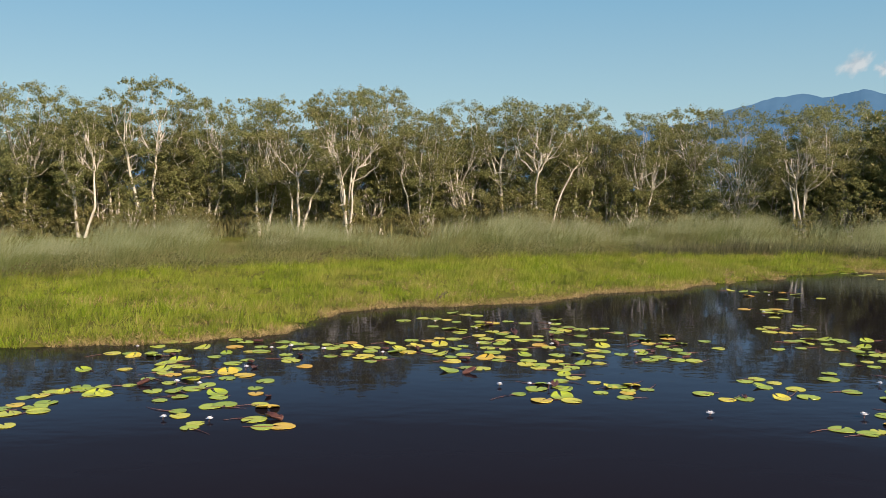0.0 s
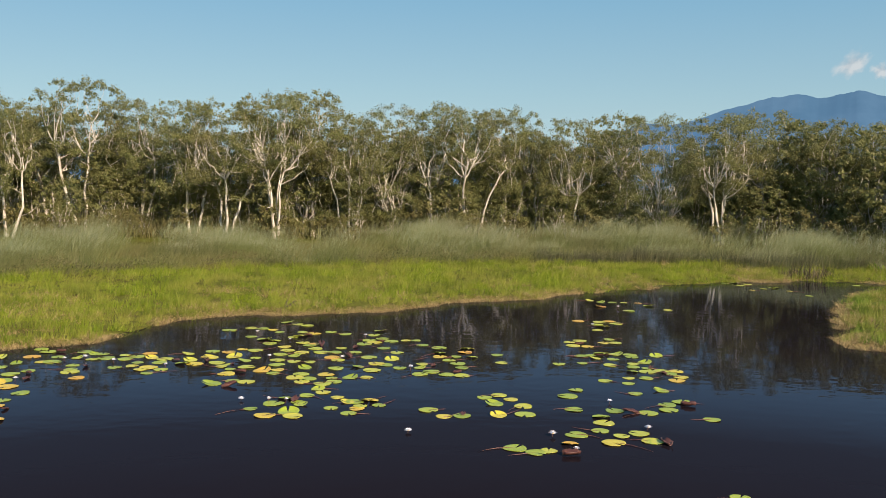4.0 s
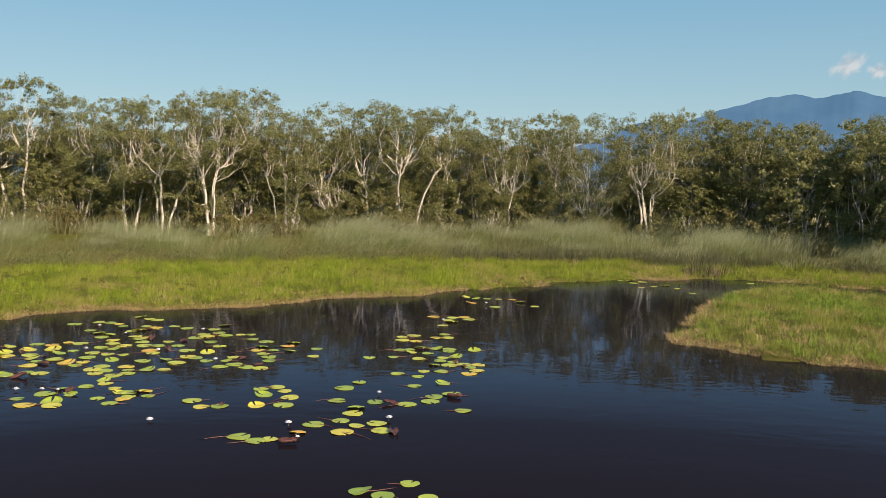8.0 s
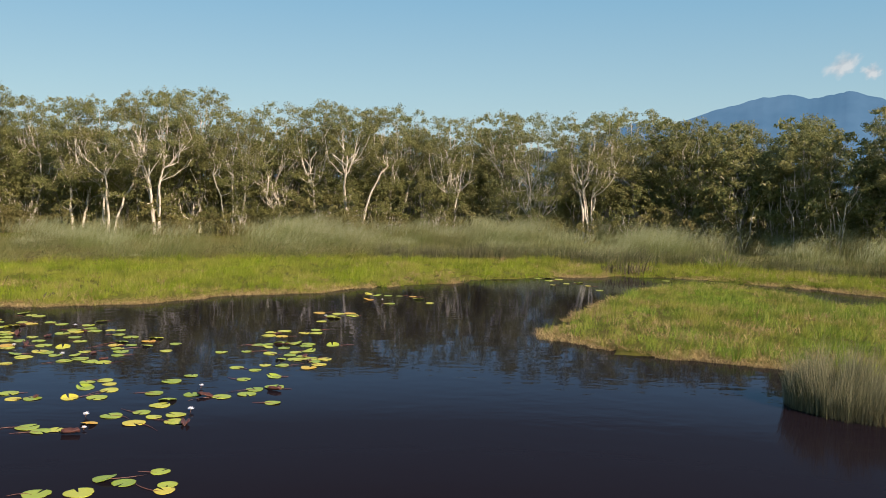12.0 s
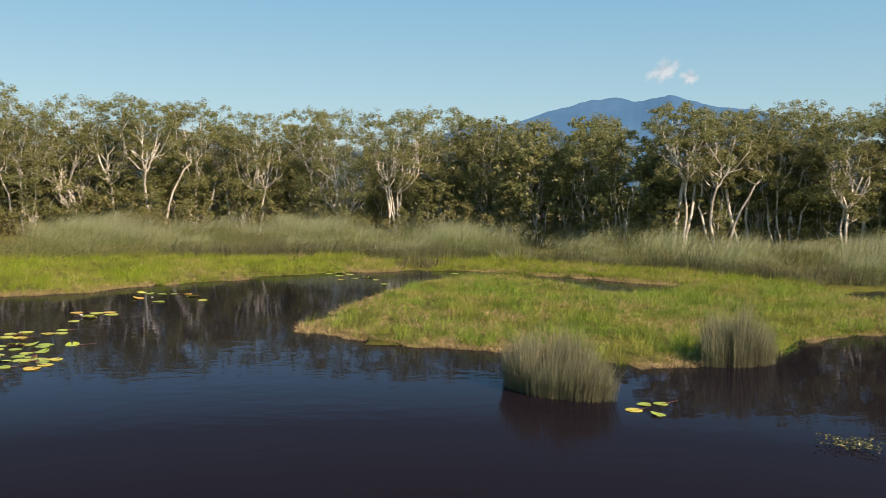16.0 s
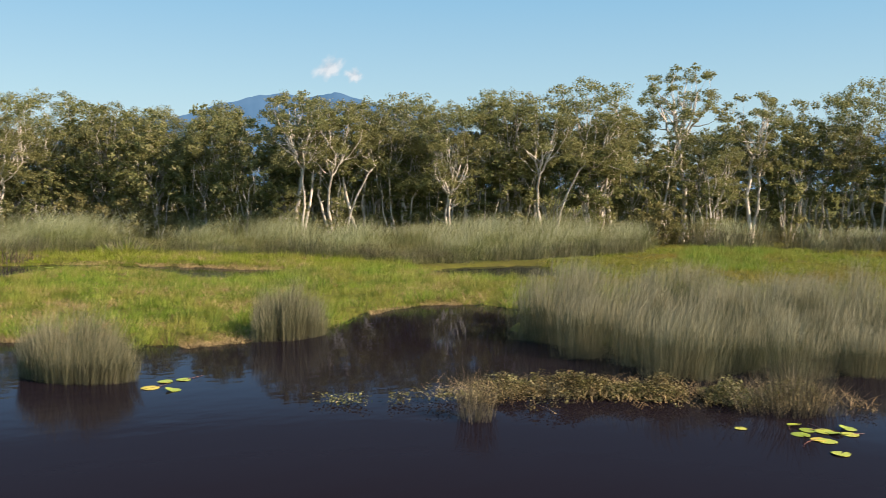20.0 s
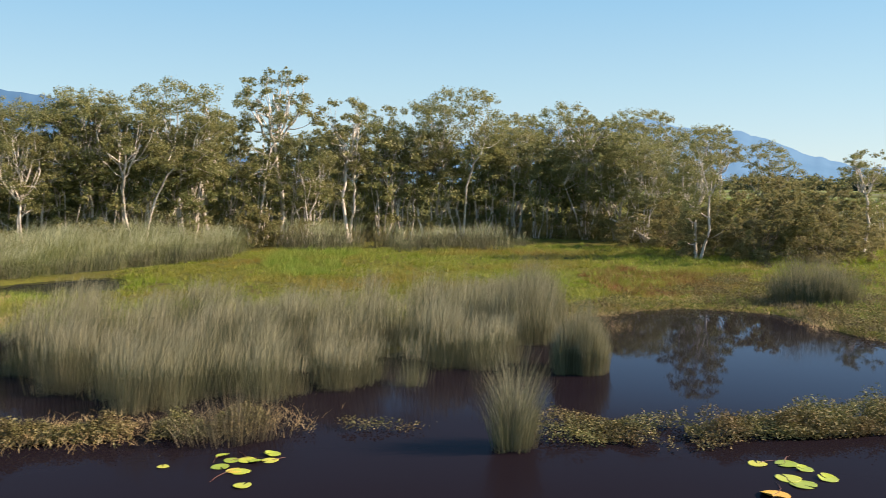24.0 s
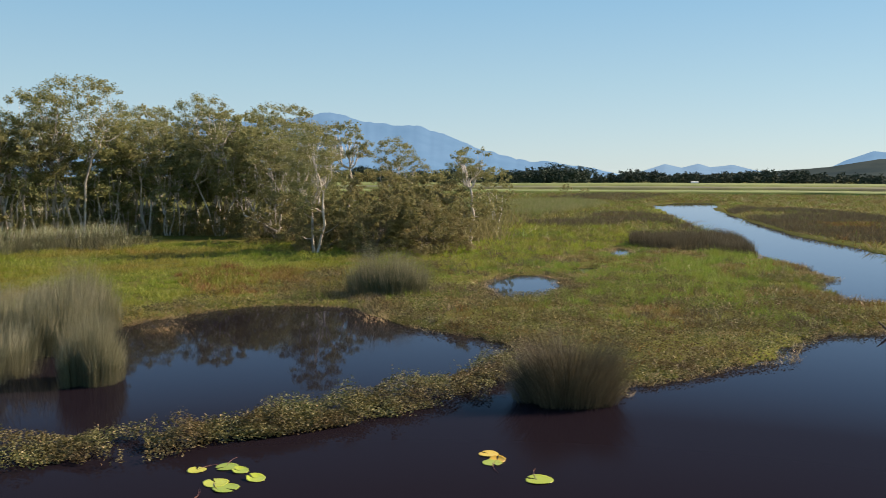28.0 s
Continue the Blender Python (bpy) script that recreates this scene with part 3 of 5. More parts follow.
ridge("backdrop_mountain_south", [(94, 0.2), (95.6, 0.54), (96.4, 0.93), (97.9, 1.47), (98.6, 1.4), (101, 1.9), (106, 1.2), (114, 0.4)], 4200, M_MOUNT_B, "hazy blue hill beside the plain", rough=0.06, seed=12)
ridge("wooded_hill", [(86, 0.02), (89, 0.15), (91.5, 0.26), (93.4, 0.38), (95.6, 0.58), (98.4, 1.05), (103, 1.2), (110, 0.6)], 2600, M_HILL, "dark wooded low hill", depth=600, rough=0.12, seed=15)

# a pair of small fair-weather clouds, far beyond the mountains
M_CLOUD, _nt, _b = material("cloud")
_tc = _nt.nodes.new("ShaderNodeTexCoord")
_ns = _nt.nodes.new("ShaderNodeTexNoise")
_ns.inputs["Scale"].default_value = 1.15
_ns.inputs["Detail"].default_value = 4
_ns.inputs["Roughness"].default_value = 0.5
_nt.links.new(_tc.outputs["Object"], _ns.inputs["Vector"])
_ln = _nt.nodes.new("ShaderNodeVectorMath")
_ln.operation = 'LENGTH'
_nt.links.new(_tc.outputs["Object"], _ln.inputs[0])
_mt = _nt.nodes.new("ShaderNodeMath")
_mt.operation = 'SUBTRACT'
_nt.links.new(_ns.outputs["Fac"], _mt.inputs[0])
_mu = _nt.nodes.new("ShaderNodeMath")
_mu.operation = 'MULTIPLY'
_mu.inputs[1].default_value = 0.56
_nt.links.new(_ln.outputs["Value"], _mu.inputs[0])
_nt.links.new(_mu.outputs[0], _mt.inputs[1])
_al = ramp(_nt, _mt.outputs[0], [(0.0, (0, 0, 0)), (0.35, (0.85, 0.85, 0.85))])
# the cards emit their sunlit white and grey shading as fixed colours
_em = _nt.nodes.new("ShaderNodeEmission")
_nt.links.new(ramp(_nt, _ns.outputs["Fac"], [(0.35, (0.36, 0.48, 0.58)), (0.6, (0.58, 0.68, 0.74))]), _em.inputs[0])
_em.inputs[1].default_value = 0.66
_tp = _nt.nodes.new("ShaderNodeBsdfTransparent")
_mx = _nt.nodes.new("ShaderNodeMixShader")
_nt.links.new(_al, _mx.inputs[0])
_nt.links.new(_tp.outputs[0], _mx.inputs[1])
_nt.links.new(_em.outputs[0], _mx.inputs[2])
_nt.links.new(_mx.outputs[0], _nt.nodes["Material Output"].inputs[0])


def cloud(bearing, elevation, width, height, lean):
    d = 4500
    a = radians(bearing)
    me = np_mesh("cloud", [(-1, -1, 0), (1, -1, 0), (1, 1, 0), (-1, 1, 0)], [(0, 1, 2, 3)], M_CLOUD)
    ob = new("cloud", me)
    at = Vector((22 + d * math.sin(a), d * math.cos(a), d * math.tan(radians(elevation))))
    ob.matrix_basis = look(at, at + Vector((math.sin(a), math.cos(a), 0)), lean) @ Matrix.Diagonal((width, height, 1, 1))
    return tagged(ob, "small soft white fair-weather cloud in a clear sky", "cloud", kind="structure")


cloud(23.5, 7.4, 98, 62, 38)
cloud(25.05, 6.98, 52, 46, 10)

# crop fields between marsh and far woods
M_FIELD, _nt, _b = material("cane_field")
_c = ramp(_nt, tex_noise(_nt, 0.05, 5, 0.6, (0.4, 1.5, 1)), [(0.35, (0.082, 0.123, 0.018)), (0.55, (0.136, 0.180, 0.027)), (0.7, (0.190, 0.221, 0.048))])
_nt.links.new(mixc(_nt, 0.35, _c, ramp(_nt, tex_noise(_nt, 1.2, 4), [(0.4, (0.054, 0.082, 0.012)), (0.7, (0.190, 0.230, 0.048))])), _b.inputs["Base Color"])
_b.inputs["Roughness"].default_value = 0.95
M_FALLOW, _nt, _b = material("fallow_marsh")
_nt.links.new(ramp(_nt, tex_noise(_nt, 0.03, 6, 0.65, (0.5, 1.5, 1)), [(0.35, (0.054, 0.053, 0.021)), (0.5, (0.088, 0.098, 0.030)), (0.65, (0.116, 0.148, 0.030))]), _b.inputs["Base Color"])
_b.inputs["Roughness"].default_value = 0.95


def field(d0, d1, b0, b1, height, mat, label, seed):
    """A standing crop: a strip between two distances and bearings, with a ragged top and sides."""
    az = np.radians(np.linspace(b0, b1, 160))
    rows = []
    for k, u in enumerate((0, 0.02, 0.35, 0.65, 0.98, 1)):
        d = d0 + (d1 - d0) * u + (vnoise(np.degrees(az), az * 0, 5, seed) - 0.5) * 0.02 * d0
        z = np.full(len(az), -0.1) if k in (0, 5) else height * (0.9 + 0.2 * vnoise(np.degrees(az) * 0.7, az * 0 + k, 1, seed + 1)) + 0.35
        rows.append(np.stack([22 + d * np.sin(az), -4 + d * np.cos(az), z], 1))
    v, n = np.concatenate(rows), 160
    i = (np.arange(5)[:, None] * n + np.arange(n - 1)[None, :]).ravel()
    return tagged(new("crop_field", np_mesh("crop_field", v, np.stack([i, i + n, i + n + 1, i + 1], 1), mat, True)), label, "field", kind="structure")


field(285, 330, 62, 104, 0.7, M_FIELD, "pale green strip of crop beyond the marsh", 1)
field(370, 440, 62, 104, 0.8, M_FALLOW, "olive fallow strip of flat land", 2)
field(450, 620, 62, 104, 1.1, M_FIELD, "bright green cane field before the far woods", 3)

def far_wood(name, az0, az1, dist, height, label, seed, n_trees):
    """A belt of far trees as one thicket: lobed crowns of leaves."""
    r = np.random.default_rng(seed)
    az = np.radians(r.uniform(az0, az1, n_trees))
    d = dist + r.uniform(0, 70, n_trees)
    h = height * (0.25 + 0.9 * fbm(np.degrees(az), az * 0, 2.2, seed, 3)) * r.uniform(0.6, 1.25, n_trees)
    cx, cy = 22 + d * np.sin(az), -2 + d * np.cos(az)
    c = np.stack([cx, cy, 0.42 * h], 1)
    c = np.concatenate([c, c + np.stack([r.normal(0, 0.3, n_trees) * h, r.normal(0, 0.3, n_trees) * h, 0.3 * h], 1)])
    v, f = leaf_domes(c, np.concatenate([0.62 * h, 0.42 * h]), n_trees * 150, 1.5, r, 0.9, 6)
    return tagged(new(name, np_mesh(name, v, f, M_FARLEAF)), label, "woodland", kind="stuff")


far_wood("far_woodland", 60, 104, 640, 11, "dark green belt of distant trees beyond the fields", 21, 700)
far_wood("far_copse", 69, 82.0, 560, 12, "darker clump of distant trees at the field edge", 22, 130)

# ---------------------------------------------------------------- grass and reeds
NORTH_REEDS = [(-75, 26), (-35, 36), (-18, 42), (-14, 46), (-9, 49), (-3, 53.5), (3.5, 56), (11, 58.5), (19, 59.5), (24, 60.5), (27, 57), (31, 58.5), (36.3, 57), (42.5, 50.8), (46.6, 46),
               (48.2, 42.6), (57.9, 42.6), (65, 42), (70, 46), (72, 50), (62, 56), (50, 60), (44, 68), (30, 78), (9, 83), (-40, 84), (-75, 80)]
EAST_REEDS = [(73, 41), (78, 36.5), (84, 32.4), (89, 33.5), (92, 34), (88, 38), (80, 46), (76, 50), (73, 47)]
REED_BED = [(39.8, 20.4), (38.5, 17.2), (38.5, 14.8), (39.2, 12.8), (41.2, 12.3), (42.4, 10.4), (45, 9.7), (48.6, 9.0), (52.5, 10.2), (55.5, 11.2), (57.2, 13.2), (55, 15.6), (48.5, 18.6), (43, 21.2)]

def belt_gaps(x, y, sd):
    d = edge_distance(x, y, NORTH_REEDS)
    return (0.6 * vnoise(x, y, 5.5, 33) + 0.4 * vnoise(x, y, 2.0, 34) > 0.47 + 0.01 * (x < 22)) & (sd < 36)


reed_belt = tussocks("reed_belt", NORTH_REEDS, 2.4, 62, 1.75, 0.5, 0.0135, 0.36, M_REED, 31, 1, (0.26, 0.06), 0.35, belt_gaps, (M_PLUME, 0.75, 0.0115), (0.78, 1.1), 2.8, 1.4, 1.5)
tagged(reed_belt, "wide belt of tall grey-green reeds bowing in the wind before the trees", "reeds", kind="stuff")
def east_gaps(x, y, sd):
    return vnoise(x, y, 4.0, 43) + 0.3 * vnoise(x, y, 1.5, 44) > 0.42


reed_belt_e = tussocks("reed_belt", EAST_REEDS, 1.5, 44, 1.95, 0.22, 0.022, 0.2, M_SEDGE, 41, 1, (0.12, 0.05), 0.7, east_gaps, (M_PLUME, 0.55, 0.018), (0.75, 1.05), 5, 1.5)
tagged(reed_belt_e, "grey-green reed stand at the foot of the eastern trees", "reeds", kind="stuff")


def belt_front(x, y, sd):
    return (x > 12) & (edge_distance(x, y, NORTH_REEDS) < 1.7) & (y < 64) & (vnoise(x, y, 1.3, 46) > 0.25)


# a row of darker stems paints the shaded base of the belt's front
reed_front = tussocks("reed_front", NORTH_REEDS, 4.5, 60, 1.2, 0.24, 0.022, 0.14, M_SEDGE, 45, 1, (0.1, 0.02), 0.4, belt_front, None, (0.75, 1.1), 2.0)
tagged(reed_front, "dense dark olive stems, standing for shade, along the front of the reed belt", "reeds", kind="stuff")


def bed_gaps(x, y, sd):
    return 0.7 * vnoise(x, y, 1.7, 53) + 0.3 * vnoise(x, y, 0.7, 54) + 0.1 * np.minimum(edge_distance(x, y, REED_BED), 1.5) > 0.46 + 0.05 * (x > 47)


reed_bed = tussocks("reed_bed", REED_BED, 1.9, 330, 1.85, 0.21, 0.0085, 0.16, M_SEDGE, 51, 1, (0.12, 0.03), 0.4, bed_gaps, (M_TASSEL, 0.6, 0.0075), (0.85, 1.06), 1.6, 0.0, 0.55)
tagged(reed_bed, "dense bed of tall olive reeds with pale feathery tips standing in water", "reeds", kind="stuff")

def belt_hollows(x, y, sd):
    return (0.6 * vnoise(x, y, 5.5, 33) + 0.4 * vnoise(x, y, 2.0, 34) < 0.56) & (x > -45) & (sd < 34)


belt_grass = tussocks("belt_grass", NORTH_REEDS, 2.6, 30, 0.6, 0.42, 0.03, 0.8, M_BELTHERB, 55, 1, (0.35, 0.05), 0.6, belt_hollows, None, (0.5, 1.2), 2.2)
tagged(belt_grass, "matted olive grass laid over by the wind in hollows of the reed belt", "grass", kind="stuff")

# leafy growth at the foot of the northern belt, its shade put into the colour
_x, _y = scatter(NORTH_REEDS, 120, 56)
_d = edge_distance(_x, _y, NORTH_REEDS)
_k = (_y < 74) & (_x > -40) & (_d < 2.2) & (vnoise(_x, _y, 2.2, 57) > 0.33)
_x, _y = _x[_k], _y[_k]
_v, _f = sprigs(np.stack([_x, _y, ground_z(_x, _y) + rng.uniform(0.0, 1.0, len(_x)) * (0.3 + 0.9 * vnoise(_x, _y, 1.5, 58))], 1), 0.11, 0.5, rng)
tagged(new("belt_herbs", np_mesh("belt_herbs", _v, _f, M_SHADEHERB)), "leafy olive-green herbs, darkened for shade, at the foot of the reed belt", "herbs", kind="stuff")


def reed_clump(x, y, rx, ry, height, n, seed, mat, turn=0.0, fan=0.3, width=0.015, label="", dome=0.5):
    """A round stand of reeds that leans outwards."""
    if width < 0.02:
        n, width = int(n * 1.9), width * 0.55
    r = np.random.default_rng(seed)
    a, q = r.uniform(0, 2 * np.pi, n), np.sqrt(r.uniform(0, 1, n))
    lx, ly = rx * q * np.cos(a), ry * q * np.sin(a)
    c, s = math.cos(radians(turn)), math.sin(radians(turn))
    px, py = lx * c - ly * s, lx * s + ly * c
    k = (vnoise(px + x, py + y, 0.45, seed) > 0.2) & (q < 0.55 + 0.75 * vnoise(a * 1.6, a * 0, 1.0, seed + 3)) & (r.random(n) > 0.75 * q ** 4)
    px, py, q = px[k], py[k], q[k]
    spread = (fan * px / max(rx, ry), fan * py / max(rx, ry))
    h = height * (1.0 - dome * q ** 2) * (0.6 + 0.5 * vnoise(px + x, py + y, 0.55, seed + 1)) * r.uniform(0.7, 1.15, len(px))
    me = blades("reed_clump", px, py, np.full(len(px), -0.25), h + 0.25, width, 0.10, mat, seed, 2, (0.05, 0.03), spread)
    ob = new("reed_clump", me)
    ob.location = (x, y, 0)
    if n:
        w = np.random.default_rng(seed + 9).random(len(px)) < 0.45
        part("plume", blades("plume", px[w] * 1.05, py[w] * 1.05, 0.5 * h[w], 0.66 * h[w], width, 0.34, M_DARKSEDGE if mat is M_DARKSEDGE else M_TASSEL, seed + 5, 1, (0.08, 0.05), (spread[0][w] * 1.3, spread[1][w] * 1.3)), ob, "pale feathery tips")["kind"] = "stuff"
    return tagged(ob, label, "reeds", "reed clumps in the lagoon")


reed_clump(26.7, 20.4, 1.75, 0.95, 1.6, 4600, 61, M_SEDGE, -48, 0.22, label="rounded clump of olive reeds rising from dark water by the islet")
reed_clump(33.3, 23.5, 1.45, 0.9, 2.0, 3200, 62, M_SEDGE, 10, 0.18, label="loose clump of tall reeds on the islet edge")
reed_clump(42.6, 4.5, 0.5, 0.42, 2.85, 460, 63, M_SEDGE, 0, 0.46, 0.0155, label="fan-shaped tuft of pale reeds standing alone in water")
reed_clump(50.3, 7.2, 1.1, 0.9, 2.1, 3000, 64, M_SEDGE, 20, 0.14, label="upright dark olive reed clump at the lagoon edge")
reed_clump(53.6, 11.2, 1.7, 1.2, 2.5, 3400, 65, M_SEDGE, 20, 0.2, label="tall reed clump at the end of the reed bed")
reed_clump(56.6, 12.6, 2.0, 1.2, 2.55, 3000, 73, M_SEDGE, 20, 0.15, label="tall dark reed clump behind the lagoon")
reed_clump(39.4, 9.5, 1.2, 0.7, 1.5, 420, 66, M_DARKSEDGE, -40, 0.6, 0.016, label="sparse brownish dry reed tuft before the reed bed")
reed_clump(33.2, 12.3, 0.5, 0.45, 1.2, 190, 67, M_DARKSEDGE, 0, 0.3, 0.014, label="small straw-brown sedge tuft in the water")
reed_clump(52.3, -5.8, 1.3, 0.85, 2.45, 4600, 68, M_DARKSEDGE, -68, 0.9, 0.011, dome=0.75, label="dense dark brown sedge tussock drooping over the water")
reed_clump(68.7, 5.5, 2.4, 1.0, 2.5, 3200, 69, M_SEDGE, -58, 0.2, label="grey reed clump at the head of the lagoon")
reed_clump(35.2, 57.0, 1.6, 1.0, 1.5, 700, 72, M_LUSH, 0, 0.7, 0.045, label="bright yellow-green grass tussock at the foot of the reeds")
reed_clump(28.2, 54.0, 2.2, 0.9, 1.15, 420, 70, M_DARKSEDGE, 0, 0.2, 0.04, label="brown dry reed clump on the far shore")


# grass of the northern fringe, islet and eastern marsh
FRINGE = [(-60, 10), (-18, 20), (-3, 25), (0, 34), (12, 40), (30, 52), (36, 46), (42, 42), (48, 42), (46.6, 47), (42, 52), (36, 59), (27, 60), (19, 62), (3, 59), (-10, 51), (-18, 44), (-60, 34)]
ISLET = [(20, 30), (26, 25), (30, 22), (36, 23), (41, 27), (45, 25), (50, 33), (47, 37), (48, 43), (42, 46), (36, 42), (34, 49), (28, 47), (22, 40)]
LAWN = [(43, 26), (41, 21), (50, 18), (58, 12), (66, 10), (72, 7), (78, 8), (86, 15), (93, 20), (93, 30), (88, 34), (80, 38), (76, 46), (70, 46), (66, 43), (56, 41), (50, 33)]
MARSH = [(55, 10), (60, 14), (72, 12), (84, 14), (104, 20), (110, 8), (108, -10), (90, -15), (72, -20), (62, -14), (51, -7), (56, -3), (66, 6)]


HERB_FLAT = [(63, 12), (72, 12), (84, 14), (104, 20), (110, 8), (108, -10), (90, -15), (72, -20), (65, -14), (62.5, -8), (63, -1), (66, 6)]


def turf(name, poly, per_m2, count, height, width, mat, seed, label, lean=0.35, gaps=0.0, hi=1e9, lo=-0.12, sigma=0.085, patchy=1.6):
    def keep(x, y, sd):
        return (sd > lo) & (sd < hi) & (fbm(x, y, 2.4, seed + 1) > gaps)
    ob = tussocks(name, poly, per_m2, count, height, sigma, width, lean, mat, seed, 1, (0.12, 0.04), 3.0, keep, None, (0.55, 1.25), patchy)
    return tagged(ob, label, "grass", kind="stuff")


turf("fringe_grass", FRINGE, 7.5, 20, 0.42, 0.024, M_GRASS, 71, "bright yellow-green grass fringe along the far shore", hi=19)
turf("fringe_straw", FRINGE, 5, 11, 0.34, 0.022, M_STRAW, 76, "straw-coloured drifts in the shore grass", hi=9, gaps=0.53, lean=1.2)
turf("islet_grass", ISLET, 7, 22, 0.42, 0.021, M_LUSH, 72, "lush green grass covering the low islet")
turf("islet_straw", ISLET, 7, 13, 0.30, 0.018, M_STRAW, 77, "straw-coloured stems among the islet grass", gaps=0.54, lean=1.0)
turf("lawn_grass", LAWN, 6, 12, 0.34, 0.03, M_LAWN, 73, "short green grass between reeds and trees")
turf("marsh_grass", HERB_FLAT, 4.3, 17, 0.32, 0.026, M_MARSH, 74, "mixed olive and rusty marsh herbs on the eastern flat", gaps=0.33)
turf("marsh_tufts", HERB_FLAT, 6, 14, 0.36, 0.026, M_FRESH, 75, "patches of brighter green sedge on the flat", gaps=0.56)
turf("marsh_sedges", HERB_FLAT, 5, 16, 0.36, 0.022, M_DARKSEDGE, 80, "dark brown sedge tufts dotted over the marsh", gaps=0.56, lean=0.5)
turf("marsh_straw", MARSH, 5, 12, 0.24, 0.02, M_STRAW, 78, "dry straw among the marsh herbs", gaps=0.5, lean=1.0)
turf("bright_grass", [(60.5, 30.5), (64.2, 37.2), (70, 42.5), (74.5, 43.5), (75.5, 38.6), (69, 35.2), (63, 29.6)], 10, 18, 0.5, 0.028, M_FRESH, 164, "fresh bright green grass before the reeds")
RUSTY = [(70.8, 18.6), (76.9, 19.4), (76, 13.6), (71.9, 9.7), (66.7, 10.9), (65.4, 13.9)]
turf("rusty_patch", RUSTY, 9, 15, 0.36, 0.03, M_RUST, 161, "rust-brown herbs in the lawn by the lagoon head", gaps=0.36, lean=0.6)
turf("rusty_patch", [(84, -9), (98, -11), (96, -14), (86, -15.5), (78, -14.5), (70, -17), (66, -14), (74, -10)], 6, 14, 0.33, 0.03, M_RUST, 162, "rust-brown herbs along the river side of the marsh", gaps=0.42, lean=0.6)
turf("rusty_patch", [(56, -3), (66, 5), (74, -1), (70, -9), (62, -11), (55, -7)], 6, 12, 0.28, 0.026, M_RUST, 163, "brown herbs scattered over the marsh point", gaps=0.52, lean=0.6)
turf("rusty_herbs", [(55, 11), (60, 14), (72, 13), (80, 10), (72, 6), (66, 5), (60, -2), (66, 8), (62, 12)], 7, 12, 0.28, 0.025, M_DARKSEDGE, 79, "rusty brown herbs round the lagoon head", gaps=0.45, lean=0.6)


def edge_straw(name, poly, per_m2, seed, label):
    """Broken dead stems lying along the water's edge."""
    x, y = scatter(poly, per_m2, seed)
    sd = shore(x, y)
    k = (sd > -0.35) & (sd < 0.5) & (vnoise(x, y, 2.6, seed) + 0.5 * vnoise(x, y, 0.8, seed + 1) > 0.72)
    x, y, sd = x[k], y[k], sd[k]
    ob = new(name, blades(name, x, y, np.maximum(ground_z(x, y, sd), 0.0) + 0.01, np.full(len(x), 0.16), 0.016, 2.2, M_STRAW, seed, 1))
    return tagged(ob, label, "dead grass", kind="stuff")


edge_straw("shore_straw", ISLET, 420, 81, "straw-coloured dead stems matted along the islet edge")
edge_straw("shore_straw", FRINGE, 420, 82, "dry straw at the water line of the far bank")
edge_straw("shore_straw", MARSH, 120, 83, "dry broken stems along the marsh edge")

# broad-leaved herbs over the nearer flat, in drifts
_x, _y = scatter(MARSH, 330, 151)
_k = (_x < 80 + 6 * vnoise(_x, _y, 4, 157)) & (fbm(_x, _y, 3.0, 152) > 0.3 + 0.012 * np.clip(_x - 58, 0, 22))
_x, _y = _x[_k], _y[_k]
_sd = shore(_x, _y)
_k = _sd > -0.25
_x, _y, _sd = _x[_k], _y[_k], _sd[_k]
_hz = np.maximum(ground_z(_x, _y, _sd), 0.0) + 0.30 * rng.random(len(_x)) * (0.3 + 1.2 * fbm(_x, _y, 1.2, 153))
_v, _f = leaves(np.stack([_x, _y, _hz], 1), 0.062, 0.55, rng, 0.6)
tagged(new("marsh_leaves", np_mesh("marsh_leaves", _v, _f, M_WEED)), "broad-leaved olive and brown herbs over the marsh", "herbs", kind="stuff")
PLAIN = [(72, 10), (84, 12), (100, 20), (125, 22), (133, 10), (125, 0), (112, -3), (98, 0), (86, 3), (78, 5)]
turf("plain_grass", PLAIN, 3.2, 14, 0.42, 0.045, M_GRASS, 158, "yellow-green grass on the open plain", gaps=0.2)
GREEN = [(75, -2), (88, -4), (98, -8), (96, -11), (88, -13.5), (80, -12.5), (72, -9), (66, -6), (68, -3)]
turf("green_sedge", GREEN, 9, 16, 0.45, 0.032, M_FRESH, 159, "bright green sedge beside the river", gaps=0.45)
FAR_EDGE = [(215, 9), (228, 0), (226, -10), (236, -45), (300, -70), (320, 70), (230, 62)]
turf("far_edge_grass", FAR_EDGE, 0.35, 9, 0.7, 0.22, M_MARSH, 160, "brown and olive rushes at the far edge of the marsh", sigma=0.6, gaps=0.25)
FAR_FLAT = [(100, 20), (104, 4), (120, -10), (150, -3), (218, 8), (240, 30), (230, 60), (150, 62), (120, 30)]
turf("far_marsh_grass", FAR_FLAT, 0.9, 9, 0.6, 0.10, M_MARSH, 154, "olive and brown grass on the far marsh", sigma=0.35, gaps=0.3)
turf("far_green_grass", FAR_FLAT, 0.5, 9, 0.5, 0.10, M_LUSH, 155, "bright green grass drifts on the far marsh", sigma=0.35, gaps=0.52)
turf("bank_grass", [(112, -19), (130, -15), (180, -9), (224, -8), (240, -40), (150, -60), (90, -40), (97, -21)], 0.7, 9, 0.55, 0.10, M_MARSH, 156, "olive grass on the southern river bank", sigma=0.35, gaps=0.3)

